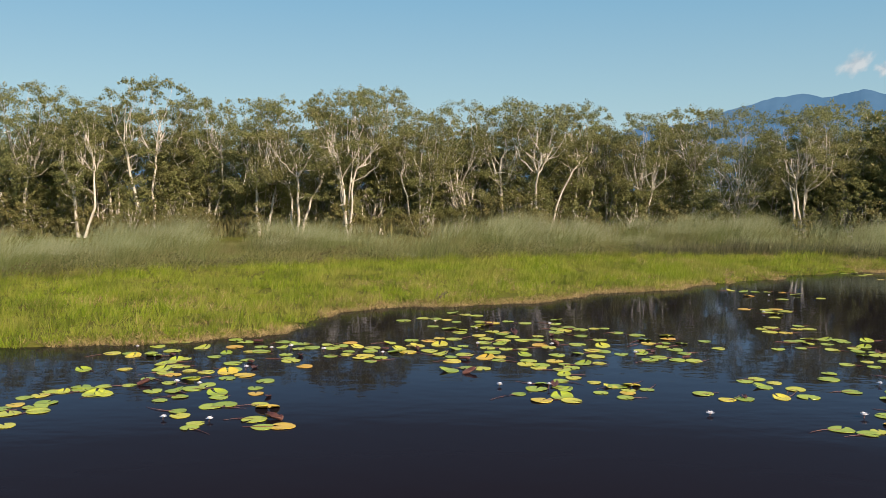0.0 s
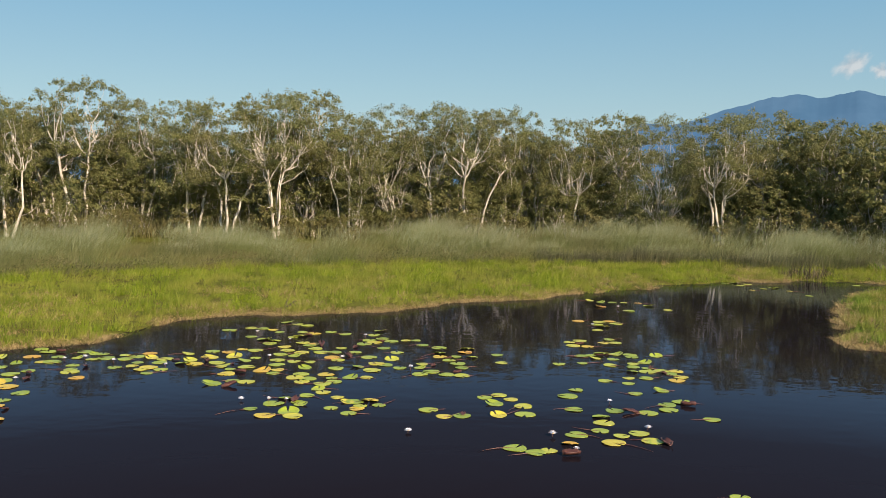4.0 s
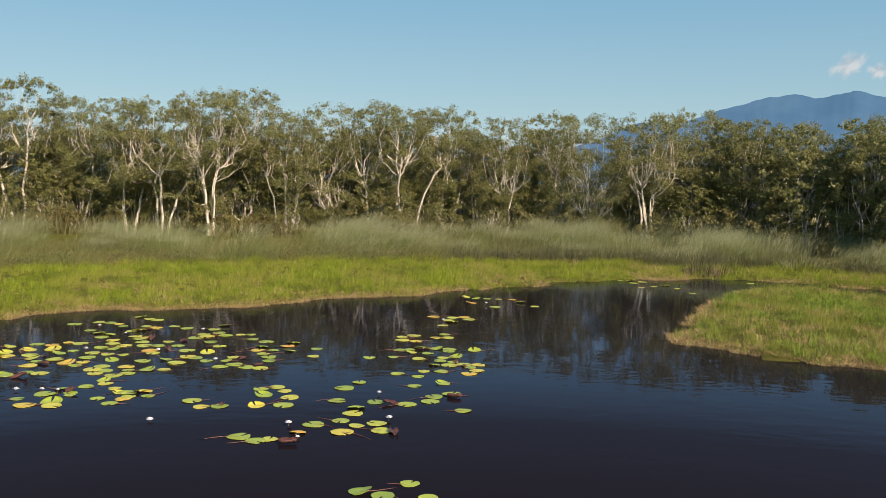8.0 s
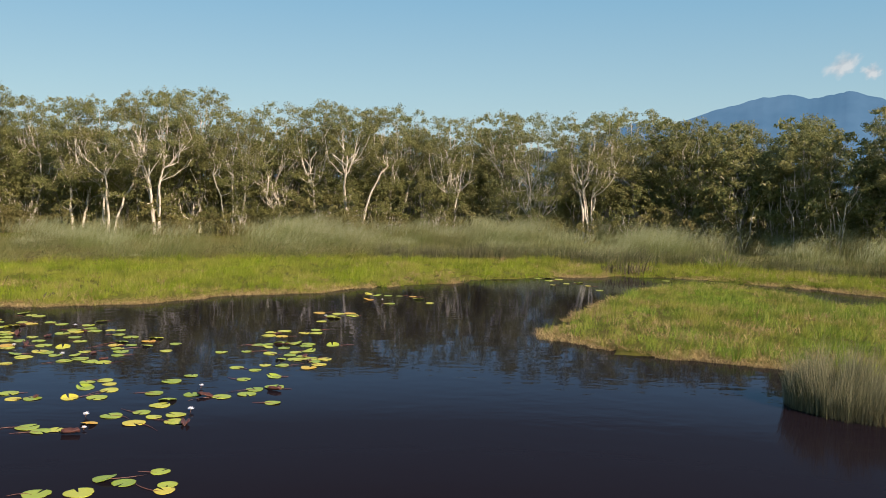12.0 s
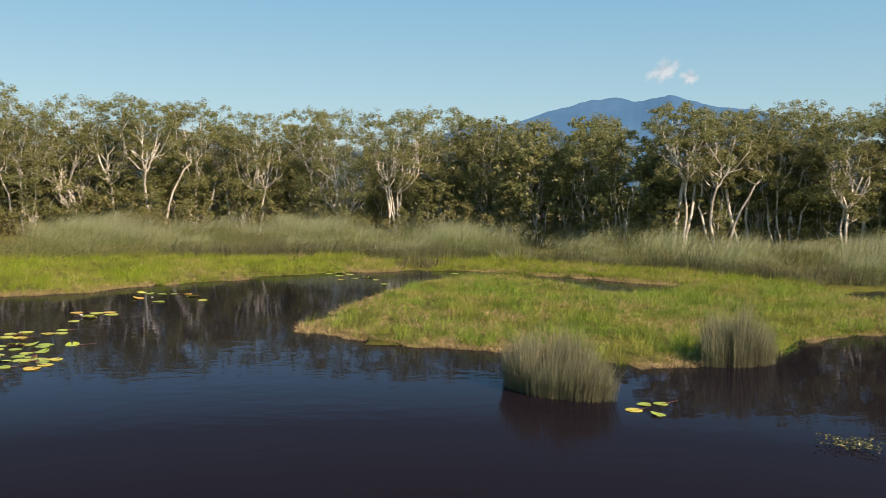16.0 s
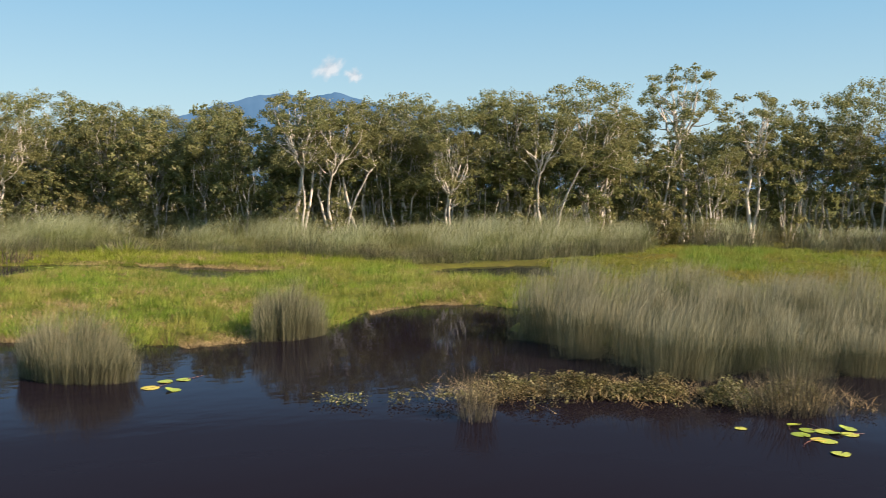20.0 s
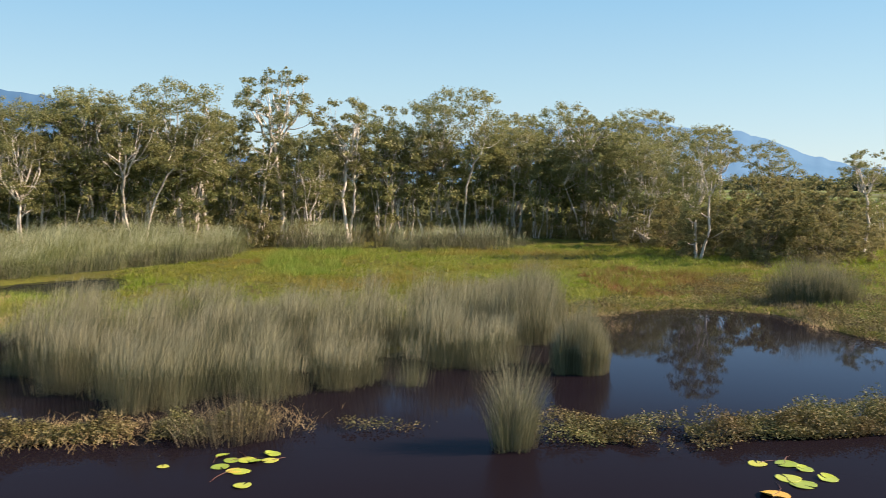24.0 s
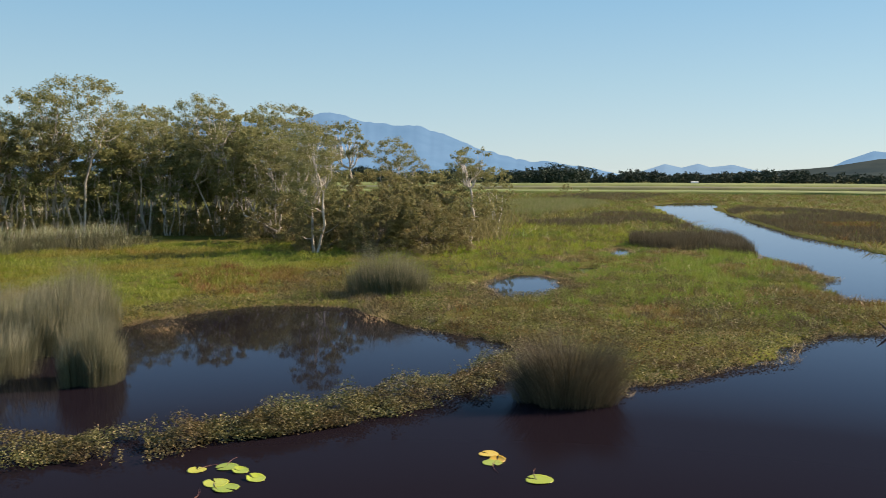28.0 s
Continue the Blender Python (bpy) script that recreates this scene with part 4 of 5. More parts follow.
# dark sedge stands on the open marsh towards the river
def sedge_stand(poly, per_m2, height, seed, mat, label, width=0.07, gap=0.4):
    x, y = scatter(poly, per_m2, seed)
    sd = shore(x, y)
    k = (sd > -0.8) & (fbm(x, y, 7, seed) > gap)
    x, y, sd = x[k], y[k], sd[k]
    ob = new("sedge_stand", blades("sedge_stand", x, y, np.maximum(ground_z(x, y, sd), -0.1), height * (0.7 + 0.5 * fbm(x, y, 4, seed + 1)), width, 0.25, mat, seed + 2, 1))
    return tagged(ob, label, "sedge", kind="stuff")


sedge_stand([(96, -11.6), (98, -8), (103, -2), (108, -1.5), (111, -6), (112, -10.5)], 190, 1.1, 91, M_DARKSEDGE, "dark sedge stand beside the winding river", 0.02, 0.36)
sedge_stand([(118, -10), (128, -6), (152, -3.5), (160, 3), (150, 16), (128, 18), (122, 4)], 60, 0.75, 92, M_DARKSEDGE, "reddish-brown sedge stand on the marsh", 0.028, 0.47)
sedge_stand([(128, -15.5), (147, -13), (180, -9), (198, -12), (180, -24), (140, -34), (105, -34), (112, -20)], 42, 0.6, 93, M_DARKSEDGE, "brown sedge stand on the far river bank", 0.036, 0.42)
sedge_stand([(112, -20), (130, -16), (150, -14), (140, -34), (105, -34)], 60, 0.35, 96, M_RUST, "rusty herbs between the sedges of the river bank", 0.04, 0.45)
sedge_stand([(150, 14), (200, 12), (225, 20), (210, 45), (160, 40)], 36, 0.95, 94, M_REED, "grey reed stand beyond the trees", 0.04, 0.38)
sedge_stand([(220, 12), (300, 5), (310, 30), (235, 34)], 10, 0.8, 95, M_DARKSEDGE, "far brown sedge strip", 0.06)

# ---------------------------------------------------------------- water weeds
def weed_mat(line, half_width, per_m2, height, leaf, mat, seed, label):
    """A floating strip of leafy stems along a line."""
    r = np.random.default_rng(seed)
    pts = np.array(smooth_line(line))
    seg = np.linalg.norm(np.diff(pts, axis=0), axis=1)
    cum = np.concatenate([[0], np.cumsum(seg)])
    n = int(cum[-1] * 2 * half_width * per_m2)
    s = r.uniform(0, cum[-1], n)
    cx, cy = np.interp(s, cum, pts[:, 0]), np.interp(s, cum, pts[:, 1])
    wloc = half_width * (0.1 + 0.85 * vnoise(s, s * 0, 2.3, seed) + 0.75 * vnoise(s, s * 0, 0.7, seed + 4) ** 2)
    a, q = r.uniform(0, 2 * np.pi, n), np.sqrt(r.uniform(0, 1, n))
    x, y = cx + wloc * q * np.cos(a), cy + wloc * q * np.sin(a)
    k = fbm(x, y, 0.55, seed + 7) > 0.40
    x, y, q = x[k], y[k], q[k]
    n = len(x)
    hloc = height * (0.25 + 3.2 * fbm(x, y, 0.9, seed + 1) ** 2) * (1 - 0.5 * q) + 0.05 * r.random(n)
    z = hloc * r.uniform(0.0, 1.0, n) ** 0.7 + 0.01
    v, f = leaves(np.stack([x, y, z], 1), leaf, 0.55, r, 0.5)
    ob = new("weed_mat", np_mesh("weed_mat", v, f, mat))
    return tagged(ob, label, "water weed", kind="stuff")


weed_mat([(44.0, 4.6), (45.0, 2.9), (46.4, 1.0), (48.6, -0.3), (50.4, -2.0)], 0.95, 1700, 0.42, 0.056, M_WEED, 101, "floating strip of small-leaved water weed across the lagoon mouth")
weed_mat([(50.2, -1.2), (52.0, -2.5), (54.5, -3.2), (56.5, -3.4)], 1.0, 1700, 0.38, 0.056, M_WEED, 102, "leafy water weed bank joining the marsh")
weed_mat([(46.9, 0.3), (48.0, -0.6), (48.8, -1.3)], 0.9, 1700, 0.52, 0.056, M_WEED, 107, "taller leafy lump of water weed on the floating strip")
weed_mat([(31.0, 15.0), (33.2, 13.8), (35.6, 13.4)], 0.4, 400, 0.22, 0.06, M_WEED, 103, "thin line of water weed before the reed bed")
weed_mat([(34.6, 13.6), (36.6, 12.8), (38.4, 11.2), (40.4, 9.9)], 1.0, 1900, 0.36, 0.06, M_WEED, 104, "matted green and straw water weed at the foot of the reeds")
weed_mat([(40.8, 8.9), (41.8, 7.9), (42.4, 7.0)], 0.4, 350, 0.22, 0.06, M_WEED, 105, "loose leafy weed floating by the reed tuft")
weed_mat([(58, -9.2), (55.2, -7), (56, -4.9), (59.4, -3.4), (61.8, 0)], 0.8, 600, 0.3, 0.072, M_WEED, 106, "leafy herbs along the marsh edge")


def straw_mat(line, half_width, n, seed, label):
    r = np.random.default_rng(seed)
    pts = np.array(smooth_line(line))
    u = r.uniform(0, len(pts) - 1.001, n)
    i = u.astype(int)
    p = pts[i] + (pts[i + 1] - pts[i]) * (u - i)[:, None] + r.normal(0, half_width * 0.5, (n, 2))
    ob = new("straw_mat", blades("straw_mat", p[:, 0], p[:, 1], r.uniform(0.0, 0.2, n), np.full(n, 0.2), 0.009, 2.2, M_STRAW, seed, 2))
    return tagged(ob, label, "dead reeds", kind="stuff")


straw_mat([(34.2, 13.9), (36.6, 12.9), (38.4, 11.3), (40.6, 9.8)], 1.1, 2600, 111, "tangle of fallen straw-coloured reed stems on the water")
straw_mat([(57, 9.4), (61, 12.6), (66, 11.5), (69, 8), (66, 5), (62, 3)], 1.0, 2200, 112, "fallen dead reed stems around the lagoon head")

# ---------------------------------------------------------------- paperbark trees
def crooked(a, b, n, kink, r, swing=1.0):
    """A bent line from a to b that leaves sideways first and rises later."""
    q = np.linspace(0, 1, n)[:, None]
    a, b = np.asarray(a, float), np.asarray(b, float)
    line = a + (b - a) * np.concatenate([q ** 0.85, q ** 0.85, q ** swing], 1)
    wob = np.cumsum(r.normal(0, kink * np.linalg.norm(b - a), (n, 3)), 0)
    return line + wob * np.sin(np.pi * q)


def grow(r, height, stems, spread, crown_from, tufts, leaf_n, leaf_size, tuft=1.42, girth=1.0, low=0, lean=0.22, twigs=True, flat=0.78, lobes=8):
    """Crooked pale stems fork into limbs, every limb ends in flat-topped leaf tufts; low: tufts on the bare stems."""
    H, R = height, spread * height
    centres, sizes = [], []
    for _ in range(tufts * 20):
        if len(centres) >= tufts:
            break
        w = 1.0 if not centres else r.uniform(0, 1) ** 0.8
        s = tuft * r.uniform(0.65, 1.25) * H / 12 * (1.1 - 0.38 * w)
        env = R * math.sin(math.pi * (0.22 + 0.62 * w)) ** 0.8
        a, q = r.uniform(0, 2 * np.pi), math.sqrt(r.uniform(0.08, 1.0))
        if not centres:
            q *= 0.4
        c = np.array([env * q * math.cos(a), env * q * math.sin(a), H * (crown_from + (1 - crown_from) * w) - 0.5 * s])
        if all(np.linalg.norm((c - o) * (1, 1, 1.3)) > 0.58 * (s + t) for o, t in zip(centres, sizes)):
            centres.append(c)
            sizes.append(s)
    r0 = girth * H * 0.0145
    a0 = r.uniform(0, 2 * np.pi)
    forks, trunks = [], []
    for k in range(stems):
        a = a0 + 2 * np.pi * k / stems + r.uniform(-0.5, 0.5)
        hf = H * crown_from * r.uniform(0.7, 1.1)
        out = (lean * r.uniform(0.45, 1.2) if stems > 1 else lean * r.uniform(0, 0.5)) * hf
        g = 0.26 * (stems > 1)
        path = crooked((g * math.cos(a), g * math.sin(a), -0.2), (out * math.cos(a) + g, out * math.sin(a), hf), 7, 0.022, r, 0.9)
        forks.append(path[-1])
        t = np.linspace(0, 1, 7)
        rs = r0 * r.uniform(0.65, 1.0) / math.sqrt(0.6 + 0.4 * stems) * (1.08 - 0.38 * t)
        rs[0] *= 1.45
        trunks.append([path, rs, [tube(path, rs, 6 if twigs else 4)], []])
    home = [int(np.argmin([np.linalg.norm((c - f)[:2]) + r.uniform(0, 0.08 * H) for f in forks])) for c in centres]
    for k, (path, rs, body, limbs) in enumerate(trunks):
        mine = [i for i, h in enumerate(home) if h == k]
        f = forks[k]
        mine.sort(key=lambda i: math.atan2(centres[i][1] - f[1], centres[i][0] - f[0]))
        groups = [mine[i:i + 4] for i in range(0, len(mine), 4)]
        for g in groups:
            mean = np.mean([centres[i] for i in g], 0)
            at = path[-1] if mean[2] > f[2] else np.array([np.interp(r.uniform(0.55, 0.9), np.linspace(0, 1, 7), path[:, j]) for j in range(3)])
            end = at + (mean - at) * 0.78
            limb = crooked(at, end, 6, 0.055, r, 1.25)
            rl = rs[-1] * min(0.85, 0.45 + 0.12 * len(g))
            rr = rl * np.linspace(1.0, 0.5, 6)
            pieces = [tube(limb, rr, 5 if twigs else 3)]
            if twigs:
                for i in g:
                    u = r.integers(2, 6)
                    tw = crooked(limb[u], centres[i] - np.array([0, 0, 0.1 * sizes[i]]), 4, 0.07, r, 1.1)
                    pieces.append(tube(tw, rr[u] * np.array([0.7, 0.5, 0.36, 0.15]), 4))
                for _ in range(2):
                    u = r.integers(1, 4)
                    b, l = r.uniform(0, 2 * np.pi), H * r.uniform(0.04, 0.08)
                    pieces.append(tube(crooked(limb[u], limb[u] + np.array([math.cos(b) * l, math.sin(b) * l, l * r.uniform(-0.3, 0.4)]), 4, 0.12, r), rr[u] * np.array([0.42, 0.28, 0.17, 0.04]), 3))
            limbs.append(joined(pieces))
        for _ in range(low):
            u = r.uniform(0.25, 0.95)
            v = np.array([np.interp(u, np.linspace(0, 1, 7), path[:, j]) for j in range(3)])
            b, l = r.uniform(0, 2 * np.pi), H * r.uniform(0.05, 0.13)
            end = v + np.array([math.cos(b) * l, math.sin(b) * l, l * r.uniform(0.1, 0.8)])
            if twigs:
                body.append(tube(crooked(v, end, 4, 0.08, r), rs[3] * np.array([0.45, 0.34, 0.24, 0.1]), 3))
            centres.append(end)
            sizes.append(tuft * r.uniform(0.4, 0.75) * H / 12)
    return [(joined(body), limbs) for _, _, body, limbs in trunks], leaf_domes(centres, sizes, leaf_n, leaf_size, r, flat, lobes)


def tree_kind(name, seed, label, category="tree", group="", mat=M_LEAF, split=False, bark=M_BARK, **kw):
    r = np.random.default_rng(seed)
    trunks, (lv, lf) = grow(r, **kw)
    ob = new(name)
    ob.empty_display_size = 0.5
    for body, limbs in trunks:
        if split:
            stem = part("trunk", np_mesh("trunk", *body, bark, True), ob)
            for v, f in limbs:
                part("limb", np_mesh("limb", v, f, bark, True), stem)
        else:
            part("trunk", np_mesh("trunk", *joined([body, *limbs]), bark, True), ob)
    part("crown", np_mesh("crown", lv, lf, mat), ob)
    return tagged(ob, label, category, group)


def paperbark(seed, label, **kw):
    return tree_kind("paperbark_tree", seed, label, group="paperbark wood", split=True, height=12, leaf_size=0.148, **kw)


def inner_paperbark(seed, label, **kw):
    return tree_kind("paperbark_tree", seed, label, group="paperbark wood", height=12, leaf_size=0.34, twigs=False, lobes=5, **kw)


STOCK = [
    paperbark(201, "slender two-stemmed paperbark with pale bark and airy olive crown", stems=2, spread=0.24, crown_from=0.47, tufts=40, leaf_n=17600, low=3),
    paperbark(202, "forked paperbark with twisting white limbs and broad olive crown", stems=3, spread=0.36, crown_from=0.41, tufts=59, leaf_n=24000, lean=0.34, low=2),
    paperbark(203, "single-trunked paperbark with layered olive crown", stems=1, spread=0.31, crown_from=0.47, tufts=51, leaf_n=20800, girth=1.3, low=5),
    paperbark(204, "many-stemmed paperbark with cream trunks and full crown", stems=5, spread=0.34, crown_from=0.49, tufts=57, leaf_n=23400, low=1, girth=1.2),
    paperbark(205, "leaning paperbark with bare lower limbs and clumped foliage", stems=3, spread=0.30, crown_from=0.55, tufts=43, leaf_n=17600, lean=0.42, low=1),
    paperbark(206, "dense bushy paperbark leafy almost to the ground", stems=4, spread=0.34, crown_from=0.20, tufts=70, leaf_n=26000, low=3),
    paperbark(207, "tall thin paperbark with sparse high umbrella crown", stems=1, spread=0.24, crown_from=0.71, tufts=27, leaf_n=9400, tuft=0.95, girth=1.15, low=3),
    paperbark(208, "twin-trunked paperbark with open crown of separate leaf clumps", stems=2, spread=0.3, crown_from=0.57, tufts=35, leaf_n=14300, tuft=1.1, low=2),
    paperbark(209, "crooked paperbark with many thin stems and dead lower twigs", stems=5, spread=0.28, crown_from=0.47, tufts=46, leaf_n=18200, girth=0.95, lean=0.34, low=2),
    paperbark(210, "upright paperbark with narrow dense crown", stems=2, spread=0.24, crown_from=0.39, tufts=49, leaf_n=20200, low=3),
]
INNER = [
    inner_paperbark(211, "paperbark of the inner wood with pale stems and olive crown", stems=4, spread=0.28, crown_from=0.36, tufts=35, leaf_n=3600, tuft=1.35, girth=0.95, low=2),
    inner_paperbark(212, "inner wood paperbark with thin crooked trunks", stems=5, spread=0.28, crown_from=0.42, tufts=32, leaf_n=3600, tuft=1.35, girth=0.85, low=2),
    inner_paperbark(213, "bushy young paperbark inside the wood", stems=3, spread=0.32, crown_from=0.12, tufts=46, leaf_n=4400, tuft=1.6, low=2),
    inner_paperbark(214, "single slim paperbark inside the wood", stems=1, spread=0.30, crown_from=0.14, tufts=46, leaf_n=4400, tuft=1.6, low=3),
    inner_paperbark(215, "paperbark of the inner wood with leaning twin trunks", stems=2, spread=0.32, crown_from=0.16, tufts=46, leaf_n=4400, tuft=1.6, low=3),
]
SHRUBS = [
    tree_kind("understorey_shrub", 221, "olive shrub beneath the paperbarks", "shrub", "understorey shrubs", M_SHRUB, bark=M_TWIG, height=3.2, stems=4, spread=0.55, crown_from=0.12, tufts=22, leaf_n=1500, leaf_size=0.22, tuft=2.6, twigs=False, low=1, girth=0.8),
    tree_kind("understorey_shrub", 222, "low bushy shrub with dense olive leaves under the trees", "shrub", "understorey shrubs", M_SHRUB, bark=M_TWIG, height=3.2, stems=5, spread=0.7, crown_from=0.1, tufts=27, leaf_n=1700, leaf_size=0.22, tuft=2.5, twigs=False, low=1, girth=0.8),
]
THICKET = [
    tree_kind("thicket_shrub", 223, "wide dense olive-brown thicket shrub with fine leaves", "shrub", "thicket shrubs", M_SHRUB, bark=M_TWIG, height=3.2, stems=7, spread=0.75, crown_from=0.1, tufts=44, leaf_n=14500, leaf_size=0.09, tuft=1.7, girth=0.7, low=2, lean=0.6, flat=1.0),
    tree_kind("thicket_shrub", 224, "spreading thicket shrub with grey stems and drooping olive twigs", "shrub", "thicket shrubs", M_SHRUB, bark=M_TWIG, height=3.2, stems=8, spread=0.65, crown_from=0.14, tufts=40, leaf_n=14500, leaf_size=0.09, tuft=1.6, girth=0.7, low=2, lean=0.5, flat=1.0),
]
_used = set()
_rt = random.Random(5)


def plant(stock, kind, x, y, height, base_height):
    src = stock[kind]
    s = height / base_height
    z = float(ground_z(np.array([x]), np.array([y]))[0])
    m = pose(x, y, z - 0.05, 0, 0, _rt.uniform(0, 360)) @ Matrix.Diagonal((s * _rt.uniform(0.92, 1.1), s * _rt.uniform(0.92, 1.1), s, 1))
    if src.name not in _used:
        _used.add(src.name)
        src.matrix_basis = m
        return src
    ob = copy_thing(src, Matrix.Identity(4))
    ob.matrix_basis = m
    return ob


DEEP = {"trunk": [], "crown": []}


def gather(stock, kind, x, y, height, base_height):
    """Trees too deep in the wood to be told apart: collected for one joined thicket."""
    s = height / base_height
    a = _rt.uniform(0, 6.28)
    c, d = math.cos(a), math.sin(a)
    turn = np.array([[c, -d, 0], [d, c, 0], [0, 0, 1]]) * s
    at = np.array([x, y, float(ground_z(np.array([x]), np.array([y]))[0]) - 0.05])
    for o in stock[kind].children:
        me = o.data
        v = np.empty(len(me.vertices) * 3)
        me.vertices.foreach_get("co", v)
        f = np.empty(len(me.loops), dtype=np.int32)
        me.loops.foreach_get("vertex_index", f)
        sort = "crown" if o.name.startswith("crown") else "trunk"
        v, f = v.reshape(-1, 3) @ turn.T + at, f.reshape(-1, 3 if sort == "crown" else 4)
        if sort == "crown":
            v = v.reshape(-1, 3, 3)[::2].reshape(-1, 3)
            f = np.arange(len(v)).reshape(-1, 3)
        DEEP[sort].append((v, f))


NORTH_TREES = [(-38.4, 79.2, 13.7), (-36.6, 82.9, 11.5), (-31.8, 76.6, 11.8), (-32.1, 84.9, 12.3), (-27.5, 81.4, 14.4), (-23.0, 83.4, 12.7), (-17.1, 80.8, 12.4), (-13.8, 79.9, 12.5),
               (-9.2, 79.0, 13.2), (-6.7, 84.2, 13.8), (-2.9, 82.4, 11.6), (0.6, 83.6, 12.5), (5.1, 82.8, 12.5), (8.4, 82.0, 12.0), (11.8, 84.5, 12.5), (17.1, 81.5, 11.4),
               (22.1, 83.6, 12.1), (25.0, 77.9, 11.5), (29.2, 75.1, 11.4), (33.8, 77.9, 12.1), (37.3, 73.3, 10.9)]
EAST_TREES = [(41.4, 72.6, 10.6), (44.2, 65.8, 9.9), (47.8, 58.4, 10.9), (50.6, 58.5, 10.7), (56.6, 58.6, 11.6), (59.9, 56.3, 11.0), (63.2, 54.6, 12.0), (68.4, 50.9, 12.7),
              (77.0, 49.6, 14.2), (82.1, 46.8, 12.2), (88.5, 45.5, 12.3), (93, 43, 13.8),
              (101, 42.5, 12.0), (107.4, 45.7, 12.0), (110.5, 42.5, 13.5), (114.9, 41.4, 12.4), (110, 35.9, 11.7), (116.5, 36.4, 13.2), (108.7, 29.6, 10.7), (104.8, 23.7, 10.3),
              (109.3, 20.4, 8.9), (97, 9.7, 7.7), (86.6, 17.9, 9.0), (100, 34, 9.2), (99.5, 28, 8.8), (96, 22, 7.6)]
_kinds = [1, 2, 0, 3, 7, 4, 9, 1, 3, 2, 8, 5, 0, 4, 1, 9, 7, 5, 3]
for _i, (_x, _y, _h) in enumerate(NORTH_TREES + EAST_TREES):
    _k = _kinds[_i % len(_kinds)]
    if _x > 74:
        _k = [6, 7, 4, 8, 6, 0][_i % 6]
    if (_x, _y) == (77.0, 49.6):
        _k = 6
    if (_x, _y) == (86.6, 17.9):
        _k = 0
    plant(STOCK, _k, _x, _y, _h, 12.0)

# the wood behind the front row, and shrubs at its feet
TREE_LINE = [(-70, 78), (-10, 81), (9, 83), (25, 80), (40, 70), (47, 61), (58, 57), (68, 52), (80, 50), (92, 46), (101, 38), (102, 28), (99, 19), (103, 8)]
_tl = np.array(TREE_LINE, float)
_cum = np.concatenate([[0], np.cumsum(np.linalg.norm(np.diff(_tl, axis=0), axis=1))])


def behind(s, depth):
    x, y = np.interp(s, _cum, _tl[:, 0]), np.interp(s, _cum, _tl[:, 1])
    e = 2.0
    dx, dy = np.interp(s + e, _cum, _tl[:, 0]) - np.interp(s - e, _cum, _tl[:, 0]), np.interp(s + e, _cum, _tl[:, 1]) - np.interp(s - e, _cum, _tl[:, 1])
    n = math.hypot(dx, dy)
    return x - dy / n * depth, y + dx / n * depth


for _i in range(20):
    _s = _cum[-1] * (0.58 + 0.32 * (_i + _rt.random()) / 20)
    _x, _y = behind(_s, _rt.uniform(-2.5, 1.0))
    plant(STOCK, [6, 7, 8, 0, 6, 4, 7][_i % 7], float(_x), float(_y), _rt.uniform(8.6, 11.8), 12.0)
for _i in range(20):
    _s = _cum[-1] * (0.12 + 0.44 * (_i + _rt.random()) / 20)
    _x, _y = behind(_s, _rt.uniform(2.0, 7.0))
    plant(STOCK, [1, 9, 3, 2, 0][_i % 5], float(_x), float(_y), _rt.uniform(9.4, 11.4), 12.0)
_us = rng.uniform(0, _cum[-1], 40000)
_ux, _uy = [], []
for _s in _us:
    _a, _b = behind(_s, rng.uniform(-3, 30))
    _ux.append(_a)
    _uy.append(_b)
_ux, _uy = np.array(_ux), np.array(_uy)
undergrowth = new("undergrowth", blades("undergrowth", _ux, _uy, ground_z(_ux, _uy) - 0.05, 2.3 * (0.3 + 1.3 * fbm(_ux, _uy, 3, 141)), 0.08, 0.5, M_SHRUB, 142, 1))
tagged(undergrowth, "rank green undergrowth on the floor of the wood", "undergrowth", kind="stuff")
for _i in range(170):
    _s = _cum[-1] * (_i + _rt.random()) / 170
    _d = [2.5, 6, 11, 15, 20, 8, 4][_i % 7] + _rt.uniform(-1.5, 2.5)
    if _s > 0.66 * _cum[-1] and _i % 5 in (1, 3):
        continue
    _x, _y = behind(_s, _d)
    (plant if _d < 9.5 else gather)(INNER, _rt.choice([0, 0, 1, 1, 4] if _d < 9.5 else [2, 2, 3, 4]), float(_x), float(_y), (_rt.uniform(7.2, 10.9) if _s < 0.55 * _cum[-1] else _rt.uniform(5.2, 9.0)) * (0.75 if _s > _cum[-1] - 28 else 1), 12.0)
for _i in range(90):
    _s = _cum[-1] * (_i + _rt.random()) / 90
    _x, _y = behind(_s, _rt.choice([-1.5, 4, 9, 15]) + _rt.uniform(-1, 1))
    plant(SHRUBS, _i % 2, float(_x), float(_y), _rt.uniform(2.4, 4.8), 3.6)
for _i in range(55):
    _s = _cum[-1] * (0.12 + 0.83 * (_i + _rt.random()) / 55)
    _x, _y = behind(_s, _rt.uniform(-4.0, 0.5))
    plant(SHRUBS, _i % 2, float(_x), float(_y), _rt.uniform(1.4, 3.0), 3.6)
for _i in range(22):
    _s = _cum[-1] * (0.5 + 0.36 * (_i + _rt.random()) / 22)
    _x, _y = behind(_s, _rt.uniform(7, 14))
    plant(INNER, [0, 1][_i % 2], float(_x), float(_y), _rt.uniform(7.0, 8.6), 12.0)
for _i in range(38):
    _s = _cum[-1] * (0.1 + 0.5 * (_i + _rt.random()) / 38)
    _x, _y = behind(_s, _rt.uniform(-2.0, 3.5))
    plant(INNER, [2, 4, 3][_i % 3], float(_x), float(_y), _rt.uniform(3.6, 6.4), 12.0)
